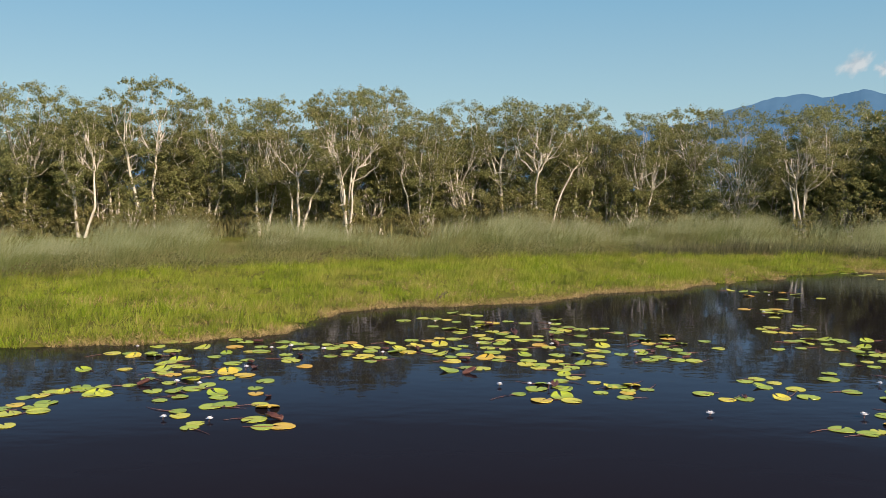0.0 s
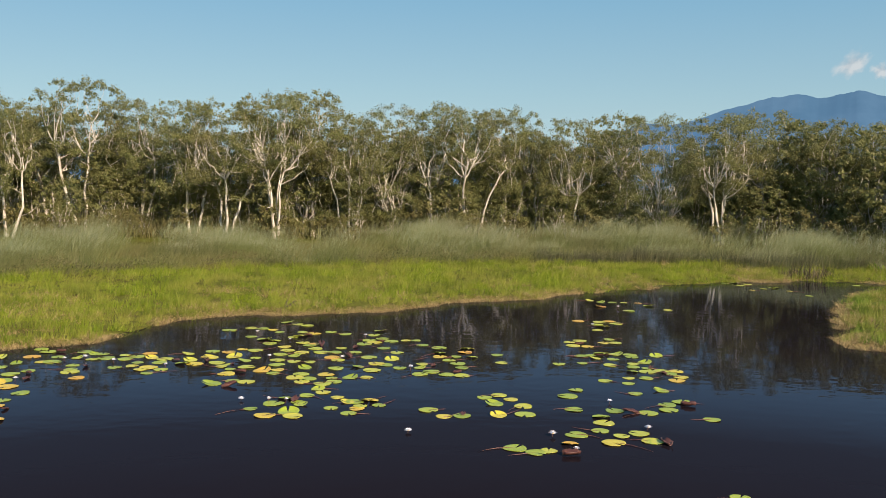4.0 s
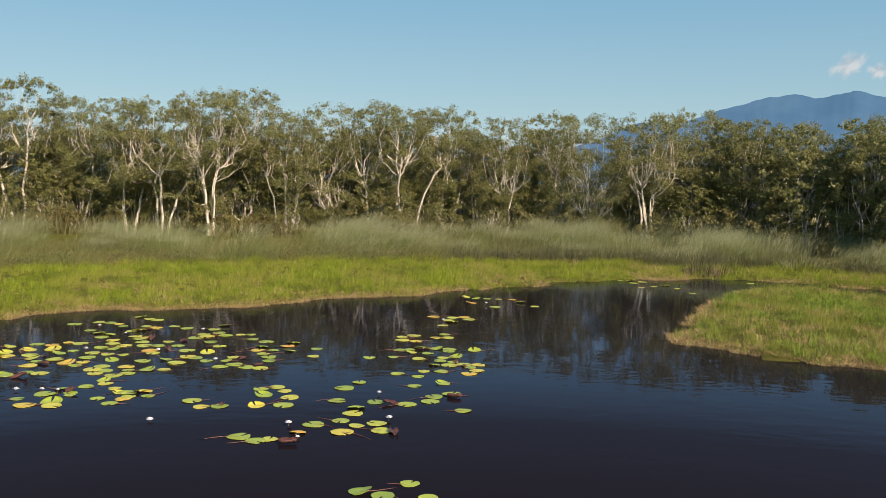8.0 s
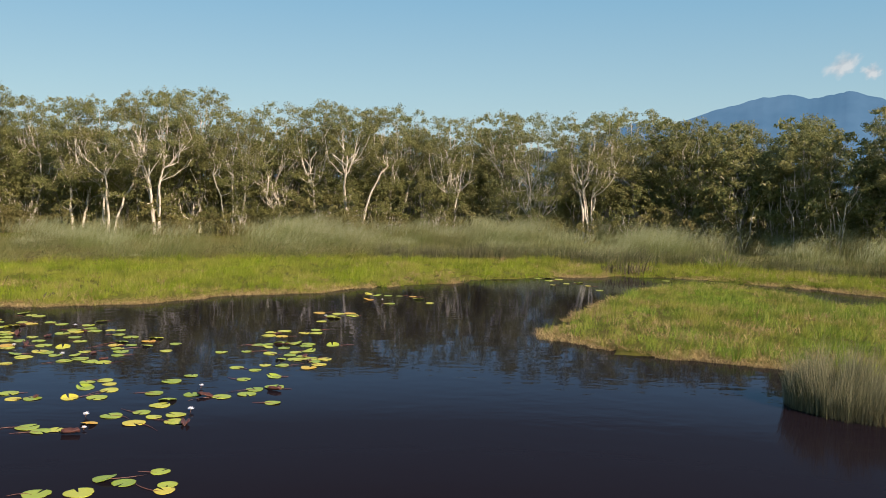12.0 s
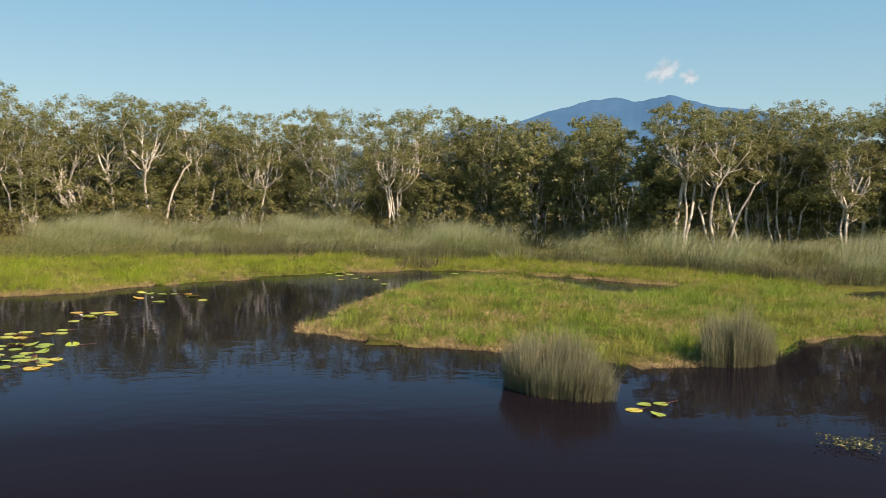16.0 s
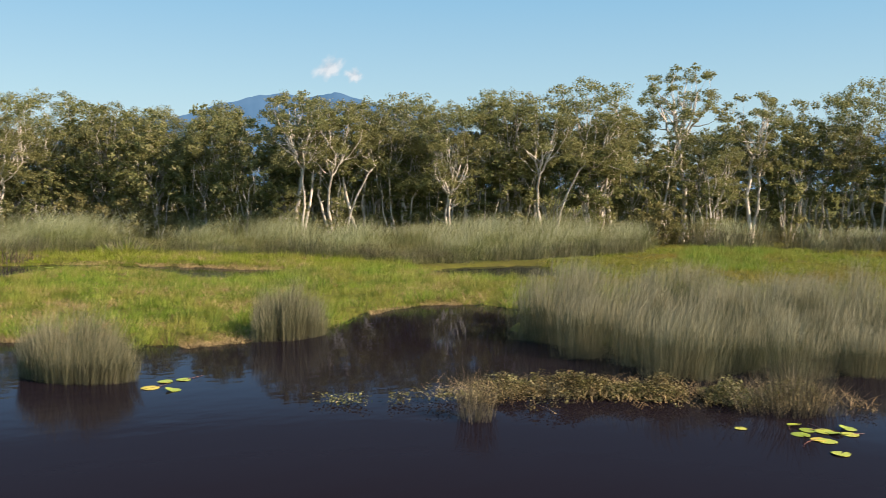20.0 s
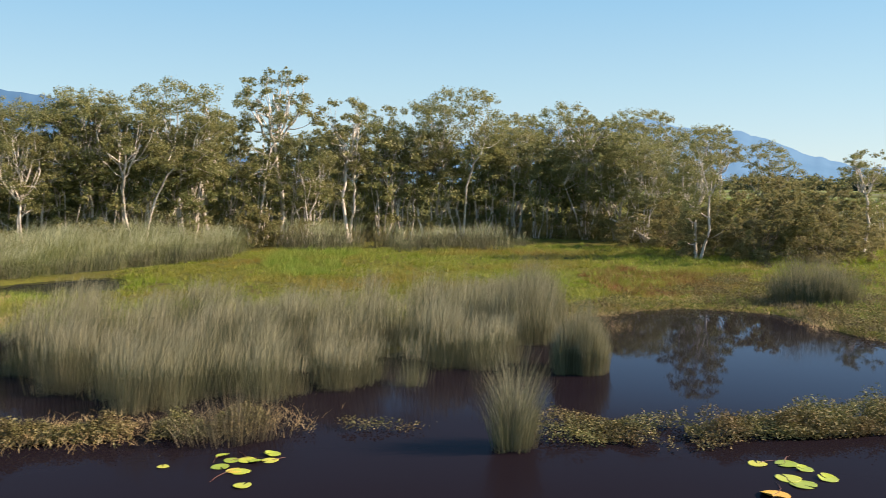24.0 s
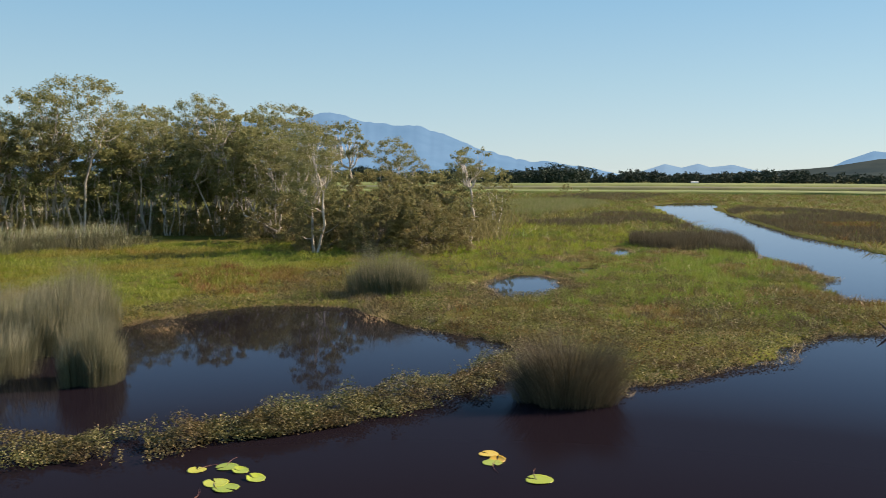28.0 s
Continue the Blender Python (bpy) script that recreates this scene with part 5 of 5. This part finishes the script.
for _i in range(12):
    _s = _cum[-1] * (0.6 + 0.28 * (_i + _rt.random()) / 12)
    _x, _y = behind(_s, _rt.uniform(-1.5, 2.5))
    plant(INNER, [2, 4, 3][_i % 3], float(_x), float(_y), _rt.uniform(2.6, 4.6), 12.0)
for _i in range(60):
    _s = _cum[-1] * (0.02 + 0.5 * (_i + _rt.random()) / 60)
    _x, _y = behind(_s, _rt.uniform(7, 17))
    gather(INNER, [2, 3, 4][_i % 3], float(_x), float(_y), _rt.uniform(6.8, 9.4), 12.0)
# slim pale trunks crowding the eastern edge of the wood
for _i in range(46):
    _s = _cum[-1] * (0.5 + 0.4 * (_i + _rt.random()) / 46)
    _x, _y = behind(_s, _rt.uniform(-2.0, 3.5))
    plant(INNER, _i % 2, float(_x), float(_y), _rt.uniform(7.5, 10.5), 12.0)
tagged(new("inner_wood_trunks", np_mesh("inner_wood_trunks", *joined(DEEP["trunk"]), M_BARK, True)), "pale crooked trunks deep inside the paperbark wood", "woodland", kind="stuff")
tagged(new("inner_wood_crowns", np_mesh("inner_wood_crowns", *joined(DEEP["crown"]), M_LEAF)), "olive foliage deep inside the paperbark wood", "woodland", kind="stuff")
# the low spreading thicket at the eastern corner of the wood
for _x, _y, _h in ((88, 10, 4.5), (86, 13, 5.2), (90, 15, 6.5), (94, 12, 6.0), (90, 10.2, 4.2), (95, 12.4, 4.4), (88, 18, 4.0), (99, 14.4, 5.2), (90, 11.5, 5.5), (93, 17, 6.0), (97, 14, 6.2), (92, 21, 5.0), (95, 25, 4.5)):
    plant(THICKET, int(_x + _y) % 2, _x, _y, _h, 3.5)

# ---------------------------------------------------------------- water lilies
PADS_WEST_a = [(-4.9, 17.4), (-3.4, 17.5), (-3.1, 17.6), (-4.8, 17.7), (-3.7, 18.1), (-5.3, 18.3), (-5.5, 18.7), (-3.7, 19.1), (-4.9, 19.1), (-4.6, 19.3), (-3.9, 19.3), (-6.2, 19.6), (-5.8, 20.0), (-5.0, 20.0), (-5.1, 20.3), (-4.2, 20.3), (-6.1, 20.5), (-6.6, 20.5), (-5.8, 20.8), (-4.3, 20.9), (-7.4, 21.1), (-5.6, 21.2), (-6.5, 21.4), (-4.3, 21.7), (-7.2, 21.8), (-6.2, 21.9), (-6.1, 21.9), (-5.3, 22.0), (-6.7, 22.3), (-4.9, 22.3), (-7.0, 22.6), (-5.5, 22.7), (-6.0, 22.7), (-6.5, 22.8), (-7.2, 22.9), (-8.2, 22.9), (-5.4, 23.0), (-6.8, 23.3), (-7.0, 23.4), (-3.6, 23.5), (-7.5, 23.6), (-5.6, 23.8), (-7.3, 23.9), (-7.2, 24.2), (-4.1, 24.2), (-5.3, 24.3)]
PADS_WEST_b = [(-2.0, 24.3), (-7.1, 24.4), (-4.3, 24.6), (-2.3, 24.7), (-8.6, 24.7), (-6.4, 24.7), (-8.0, 24.8), (-1.8, 24.8), (-3.2, 25.0), (-2.2, 25.0), (-8.8, 25.1), (-4.4, 25.1), (-9.3, 25.1), (-8.3, 25.2), (-2.7, 25.2), (-6.2, 25.3), (-5.6, 25.5), (-5.2, 25.6), (-1.0, 25.6), (-7.8, 25.6), (-2.1, 25.7), (-2.7, 25.7), (-1.4, 25.7), (-4.2, 26.0), (-7.1, 26.0), (-4.7, 26.2), (-3.3, 26.2), (-1.3, 26.2), (-8.4, 26.3), (-5.4, 26.3), (-3.9, 26.3), (-6.2, 26.3), (-2.1, 26.3), (-2.6, 26.4), (-3.1, 26.6), (-1.0, 26.7), (-3.5, 26.8), (-4.5, 26.9), (-4.2, 26.9), (-8.3, 27.0), (-7.8, 27.1), (-2.8, 27.1), (-1.7, 27.1), (-6.0, 27.1), (-4.9, 27.2), (-6.4, 27.5)]
PADS_MIDDLE_a = [(2.2, 19.9), (2.9, 19.9), (6.4, 20.1), (6.8, 20.2), (4.2, 20.3), (2.7, 20.3), (1.8, 20.5), (3.7, 20.7), (6.0, 20.7), (4.3, 20.7), (2.9, 21.0), (4.4, 21.0), (4.8, 21.1), (2.2, 21.1), (4.0, 21.3), (2.8, 21.3), (4.2, 21.4), (4.5, 21.5), (2.4, 21.6), (3.7, 21.8), (2.9, 21.9), (3.3, 22.3), (3.1, 22.7), (0.2, 23.1), (3.1, 23.3), (1.0, 23.4), (0.6, 23.5), (2.5, 23.5), (3.4, 23.6), (2.6, 23.9), (3.2, 24.0), (2.2, 24.0), (3.8, 24.1), (4.2, 24.2), (0.2, 24.4), (2.3, 24.5), (1.5, 24.5), (3.0, 24.5), (6.9, 24.6), (6.4, 24.7), (5.7, 24.7), (1.1, 24.8), (1.6, 25.0), (0.2, 25.0), (6.0, 25.1), (4.3, 25.2)]
PADS_MIDDLE_b = [(-0.1, 25.3), (2.3, 25.3), (0.6, 25.3), (3.2, 25.4), (3.8, 25.6), (5.0, 25.6), (5.6, 25.6), (1.4, 25.7), (6.9, 25.8), (-0.4, 25.9), (4.6, 26.0), (4.3, 26.1), (2.3, 26.2), (0.3, 26.2), (5.7, 26.2), (1.8, 26.3), (1.3, 26.4), (6.8, 26.4), (3.1, 26.6), (8.1, 26.6), (-0.8, 26.7), (0.6, 26.7), (-0.2, 26.8), (4.7, 26.8), (6.5, 26.8), (2.9, 27.0), (4.0, 27.1), (1.7, 27.1), (1.2, 27.3), (6.7, 27.4), (6.2, 27.4), (7.2, 27.4), (-0.5, 27.6), (-1.0, 27.6), (1.8, 27.7), (8.0, 27.8), (2.4, 27.8), (2.8, 27.8), (0.3, 27.9), (3.5, 27.9), (6.2, 28.0), (1.3, 28.0), (4.8, 28.0), (-0.2, 28.1), (7.0, 28.2), (2.1, 28.4)]
PADS_MIDDLE_c = [(3.0, 28.6), (1.1, 28.6), (4.3, 28.7), (7.1, 28.8), (6.2, 28.9), (1.8, 29.0), (0.5, 29.2), (2.0, 29.3), (5.6, 29.4), (1.5, 29.4), (3.6, 29.4), (3.9, 29.7), (0.5, 29.7), (0.1, 30.0), (4.5, 30.0), (5.0, 30.2), (3.7, 30.2), (5.3, 30.3), (1.0, 30.5), (-0.4, 30.5), (4.2, 30.5), (1.2, 30.7), (3.8, 31.2), (1.6, 31.3), (2.8, 31.4), (0.4, 31.5), (1.2, 31.6), (2.2, 31.7), (-1.5, 31.8), (-0.0, 32.0), (3.9, 32.1), (-0.4, 32.3), (-0.9, 32.3), (1.1, 33.1), (0.7, 33.4), (0.2, 33.7)]
PADS_EAST_a = [(8.3, 17.4), (8.6, 17.5), (7.9, 17.7), (9.1, 18.1), (10.0, 18.2), (10.9, 18.3), (10.8, 18.4), (10.3, 18.7), (9.3, 18.8), (10.7, 19.0), (9.9, 19.1), (10.1, 19.8), (7.7, 20.3), (10.1, 20.3), (12.7, 20.3), (8.3, 20.4), (11.3, 20.8), (10.5, 20.9), (9.6, 21.0), (11.9, 21.1), (8.3, 21.2), (7.6, 21.4), (12.0, 21.6), (8.1, 21.9), (12.4, 21.9), (7.4, 22.1), (7.8, 22.3), (9.6, 22.4), (11.4, 22.8), (9.9, 23.1), (12.2, 23.2), (11.5, 24.0), (10.9, 24.3), (12.9, 24.5), (12.1, 24.7), (11.6, 24.7), (13.2, 25.0), (13.0, 25.4), (12.4, 25.6), (11.9, 25.6), (12.8, 25.8), (13.2, 25.8), (12.5, 26.1), (12.1, 26.3), (11.4, 26.5), (9.9, 26.6)]
PADS_EAST_b = [(10.6, 26.8), (12.2, 26.8), (12.5, 27.0), (11.7, 27.5), (11.1, 27.6), (12.3, 27.9), (10.7, 27.9), (11.0, 28.1), (13.2, 28.1), (12.3, 28.2), (11.9, 28.3), (11.4, 28.4), (11.2, 29.7), (10.7, 29.8), (12.3, 30.4), (11.9, 30.4), (10.7, 30.4), (11.1, 30.7), (12.2, 31.1), (12.1, 33.2), (12.5, 34.1), (12.3, 34.5), (13.1, 34.9), (12.5, 35.3), (11.7, 35.4), (13.0, 35.5), (14.4, 38.7), (16.2, 39.1), (13.3, 39.9), (15.6, 40.5), (15.3, 41.4), (13.6, 41.5), (14.7, 41.5), (14.1, 41.5), (13.2, 42.0), (25.0, 45.5), (22.8, 47.7), (23.6, 48.4), (24.5, 48.9), (24.4, 49.1), (22.8, 49.9)]
_pads_all = PADS_WEST_a + PADS_WEST_b + PADS_MIDDLE_a + PADS_MIDDLE_b + PADS_MIDDLE_c + PADS_EAST_a + PADS_EAST_b
BLOOMS = [(-8.85, 25.72), (-5.00, 25.82), (-4.48, 26.06), (-3.46, 25.65), (-1.73, 25.07), (-5.07, 22.97), (-6.31, 21.22), (-5.72, 21.03), (-5.59, 18.04), (-4.62, 17.92), (1.36, 21.31), (5.62, 18.74), (-0.39, 31.16), (1.01, 29.91), (0.97, 26.64), (3.53, 30.63), (5.37, 25.28), (2.51, 21.11), (2.06, 21.22), (3.18, 26.79), (13.99, 39.30), (9.13, 17.61), (10.53, 21.71), (8.76, 18.64), (12.08, 34.35), (10.96, 19.26)]
PADS_START = [(-9.2, 19.8), (-9.0, 20.0), (-8.9, 20.4), (-8.6, 20.3), (-8.4, 20.9), (-8.3, 20.6), (-7.9, 20.2), (-7.6, 20.1), (-9.1, 19.1), (-9.2, 18.8), (-8.9, 18.4), (-8.6, 18.9), (-8.5, 19.3), (-8.4, 18.6), (-7.9, 20.9), (-9.2, 22.8), (-8.5, 17.4)]
PADS_NEAR = [(10.8, 14.5), (11.2, 14.3), (11.6, 14.9), (12.0, 14.2), (9.9, 13.6), (10.6, 13.7), (12.0, 13.9), (28.5, 18.7), (28.9, 18.7), (28.4, 17.8), (28.0, 18.2),
             (38.0, 8.3), (38.4, 8.4), (38.1, 7.7), (38.0, 7.9), (38.7, 8.0), (38.9, 7.8), (37.6, 7.1), (38.5, 8.8), (39.2, 8.1), (38.6, 8.2), (37.3, 9.1),
             (45.1, -0.3), (44.9, -0.7), (44.2, -0.6), (44.0, -1.0), (43.1, -0.7), (44.6, -1.2), (44.7, 0.1), (22.3, 51.0), (22.9, 51.2), (23.5, 50.6), (24.7, 47.5), (29.9, 51.0), (32.2, 50.6), (47.5, -5.0), (47.1, -5.3), (46.9, -5.2), (46.2, -6.3)]
def pad_mesh(seed, curl):
    """A round floating leaf with a notch, a rim that lifts a little, and thickness."""
    r = np.random.default_rng(seed)
    n = 22
    ang = np.linspace(0.16, 2 * np.pi - 0.16, n)
    rr = 1 + 0.04 * np.sin(ang * 3 + seed) + r.normal(0, 0.015, n)
    bm = bmesh.new()
    rings = []
    for q, z in ((0.12, 0.0), (0.6, 0.008), (0.92, 0.012), (1.0, 0.028)):
        rings.append([bm.verts.new((q * a * math.cos(t), q * a * math.sin(t), z * (1 + 0.8 * math.sin(2 * t + seed)) + curl * max(0.0, math.cos(t - seed)) * q ** 3)) for a, t in zip(rr, ang)])
    low = [bm.verts.new((v.co.x * 0.99, v.co.y * 0.99, v.co.z - 0.035)) for v in rings[-1]]
    rings.append(low)
    for a, b in zip(rings[:-1], rings[1:]):
        for i in range(n - 1):
            bm.faces.new((a[i], a[i + 1], b[i + 1], b[i])).smooth = True
    bm.faces.new(list(reversed(rings[0])))
    me = bpy.data.meshes.new("lily_pad")
    bmesh.ops.recalc_face_normals(bm, faces=bm.faces)
    bm.to_mesh(me)
    bm.free()
    me.materials.append(M_PAD)
    return me


PAD_MESHES = [pad_mesh(i, c) for i, c in enumerate((0, 0, 0.03, 0.06, 0, 0.02, 0.35))]
_rp = random.Random(9)
PADS = PADS_NEAR + PADS_START + [p for p in _pads_all]
for _i, (_x, _y) in enumerate(PADS):
    ob = new("lily_pad", PAD_MESHES[_rp.choice([0, 0, 1, 1, 2, 3, 4, 5, 5, 6]) if _i % 9 else 6])
    _s = _rp.uniform(0.165, 0.265) * (0.68 if 37 < _x < 39.6 else 1.0)
    ob.matrix_basis = pose(_x + _rp.uniform(-0.05, 0.05), _y + _rp.uniform(-0.05, 0.05), 0.008 + 0.004 * _rp.random(), 0, 0, _rp.uniform(0, 360)) @ Matrix.Scale(_s, 4)
    tagged(ob, "round notched green to yellow lily pad floating on dark water", "lily pad", "water lily pads")

# blooms on short stalks
def bloom(x, y, h, size, seed):
    r = np.random.default_rng(seed)
    ob = new("water_lily")
    ob.location = (x, y, 0)
    v, f = tube([(0, 0, -0.1), (0.01, 0, h * 0.5), (0.02, 0.01, h)], [0.009, 0.008, 0.008], 5)
    part("stalk", np_mesh("stalk", v, f, M_STEM, True), ob)
    pieces = []
    for ring, (tilt, ln, k) in enumerate(((0.35, 1.0, 9), (0.8, 0.9, 8), (1.2, 0.7, 6))):
        for i in range(k):
            a = 2 * math.pi * (i + 0.5 * ring) / k + r.normal(0, 0.08)
            d = np.array([math.cos(a) * math.cos(tilt), math.sin(a) * math.cos(tilt), math.sin(tilt)]) * size * ln
            s = np.array([-math.sin(a), math.cos(a), 0]) * size * 0.24
            c = np.array([0.02, 0.01, h])
            pieces.append((np.array([c, c + d * 0.55 + s, c + d, c + d * 0.55 - s]), np.array([[0, 1, 2, 3]])))
    part("petals", np_mesh("petals", *joined(pieces), M_PETAL), ob)
    v, f = tube([(0.02, 0.01, h), (0.02, 0.01, h + size * 0.35), (0.02, 0.01, h + size * 0.45)], [size * 0.16, size * 0.2, 0.004], 7)
    part("stamens", np_mesh("stamens", v, f, M_STAMEN, True), ob)
    return tagged(ob, "white water lily bloom open above the water on a short stalk", "water lily", "water lily blooms")


for _i, (_x, _y) in enumerate(BLOOMS):
    bloom(_x, _y, _rp.uniform(0.03, 0.11), _rp.uniform(0.07, 0.10), 300 + _i)

# withered leaves, curled up and showing their purple undersides
def withered(x, y, seed):
    r = np.random.default_rng(seed)
    n, m = 7, 4
    u, v = np.meshgrid(np.linspace(-1, 1, n), np.linspace(-1, 1, m))
    k = r.uniform(0.8, 1.6)
    w = np.sqrt(np.clip(1.15 - u ** 2, 0.15, 1))
    p = np.stack([0.2 * u, 0.1 * v * w, 0.02 + 0.07 * k * np.abs(v) ** 1.5 + 0.03 * u * r.normal() + 0.012 * r.normal(size=u.shape)], -1).reshape(-1, 3)
    i = (np.arange(m - 1)[:, None] * n + np.arange(n - 1)[None, :]).ravel()
    ob = new("withered_lily_leaf", np_mesh("withered_lily_leaf", p, np.stack([i, i + 1, i + 1 + n, i + n], 1), M_PADUNDER, True))
    ob.matrix_basis = pose(x, y, 0.0, 0, 0, float(r.uniform(0, 360))) @ Matrix.Scale(float(r.uniform(0.5, 1.0)), 4)
    mod = ob.modifiers.new("thickness", 'SOLIDIFY')
    mod.thickness = 0.012
    return tagged(ob, "curled withered lily leaf showing purple-red underside", "lily leaf", "withered lily leaves")


for _i in range(30):
    _x, _y = PADS[60 + (_i * 37) % 280]
    withered(_x + _rp.uniform(0.25, 0.5), _y + _rp.uniform(-0.3, 0.3), 500 + _i)

# sunken purple-brown stems trailing between the pads
_pieces = []
for _x, _y in PADS[::2]:
    _a = _rp.uniform(-0.5, 0.5) + (math.pi if _rp.random() < 0.5 else 0)
    _l = _rp.uniform(0.3, 0.8)
    _q = np.linspace(0, 1, 5)
    _c = _rp.uniform(-0.5, 0.5)
    _pieces.append(tube(np.stack([_x + _l * _q * math.cos(_a), _y + _l * _q * math.sin(_a) + _c * _q * _q, 0.004 + 0.012 * np.sin(_q * 3)], 1), [0.009, 0.009, 0.008, 0.006, 0.003], 4))
tagged(new("lily_stems", np_mesh("lily_stems", *joined(_pieces), M_STEM, True)), "purple-brown lily stems trailing at the surface", "lily stems", kind="stuff")

# ---------------------------------------------------------------- dead wood
def snag(x, y, z, seed, length, n, label):
    r = np.random.default_rng(seed)
    ob = new("driftwood_snag")
    ob.location = (x, y, z)
    for i in range(n):
        a, e = r.uniform(0, 2 * np.pi), r.uniform(0.1, 0.9)
        l = length * r.uniform(0.5, 1.0)
        q = np.linspace(0, 1, 5)
        p = np.stack([np.cos(a) * l * q * math.cos(e), np.sin(a) * l * q * math.cos(e), l * math.sin(e) * q - 0.05], 1) + np.cumsum(r.normal(0, 0.04 * l, (5, 3)), 0) * q[:, None]
        part("branch", np_mesh("branch", *tube(p, [0.07, 0.06, 0.05, 0.035, 0.015], 6), M_DEADWOOD, True), ob)
    return tagged(ob, label, "driftwood")


# a white farm shed far out by the woods, and a few lone bushes on the marsh
def shed(x, y, turn):
    ob = new("farm_shed")
    ob.matrix_basis = pose(x, y, 0.3, 0, 0, turn) @ Matrix.Scale(0.5, 4)
    m, nt, b = material("white_wall")
    nt.links.new(ramp(nt, tex_noise(nt, 0.8, 3), [(0.3, (0.68, 0.67, 0.64)), (0.7, (0.8, 0.8, 0.78))]), b.inputs["Base Color"])
    v = [(-4, -3, 0), (4, -3, 0), (4, 3, 0), (-4, 3, 0), (-4, -3, 3.2), (4, -3, 3.2), (4, 3, 3.2), (-4, 3, 3.2)]
    part("wall", np_mesh("wall", v, [(0, 1, 5, 4), (1, 2, 6, 5), (2, 3, 7, 6), (3, 0, 4, 7)], m), ob)
    v = [(-4.5, -3.5, 3.1), (4.5, -3.5, 3.1), (4.5, 0, 4.6), (-4.5, 0, 4.6), (-4.5, 3.5, 3.1), (4.5, 3.5, 3.1), (-4.5, -3.5, 2.95), (4.5, -3.5, 2.95), (4.5, 3.5, 2.95), (-4.5, 3.5, 2.95)]
    part("roof", np_mesh("roof", v, [(0, 1, 2, 3), (3, 2, 5, 4), (6, 7, 1, 0), (4, 5, 8, 9), (9, 8, 7, 6)], m), ob)
    return tagged(ob, "small white farm shed at the edge of the far woods", "shed")


shed(618, 12, 85)
for _x, _y, _h in ((200, 36, 2.2), (232, 44, 2.6), (300, 38, 3.5), (285, 30, 2.4), (128, 16, 1.8), (160, 24, 2.0)):
    plant(SHRUBS, int(_x) % 2, _x, _y, _h, 3.6)

snag(65.6, -15.4, 0.0, 402, 1.2, 4, "dark sunken branch lying in the water off the marsh point")
# made-up branches that stand in for a cormorant drying its wings
snag(-0.5, 36.9, 0.12, 401, 0.75, 7, "dark forked branches standing in for a perched cormorant at the water's edge")


def fallen_trunk(x, y, bearing, length, seed, label):
    """A toppled paperbark: bowed bare trunk propped on broken limbs."""
    r = np.random.default_rng(seed)
    q = np.linspace(0, 1, 7)
    c, s = math.cos(radians(bearing)), math.sin(radians(bearing))
    rise = 0.1 + length * 0.42 * q ** 1.15
    p = np.stack([c * length * 0.85 * q, s * length * 0.85 * q, rise], 1) + np.cumsum(r.normal(0, 0.05, (7, 3)), 0)
    ob = new("fallen_tree")
    ob.location = (x, y, 0.25)
    part("trunk", np_mesh("trunk", *tube(p, 0.17 * (1.0 - 0.6 * q), 7), M_BARK, True), ob)
    for k in (2, 3, 4, 5):
        e = p[k] + np.array([r.normal(0, 0.9), r.normal(0, 0.9), r.uniform(0.3, 1.6)])
        part("limb", np_mesh("limb", *tube([p[k], (p[k] + e) / 2 + r.normal(0, 0.12, 3), e], [0.07, 0.05, 0.02], 5), M_BARK, True), ob)
    return tagged(ob, label, "tree")


fallen_trunk(100.0, 27.2, 116, 4.4, 411, "toppled paperbark with bare pale trunk leaning out of the wood")
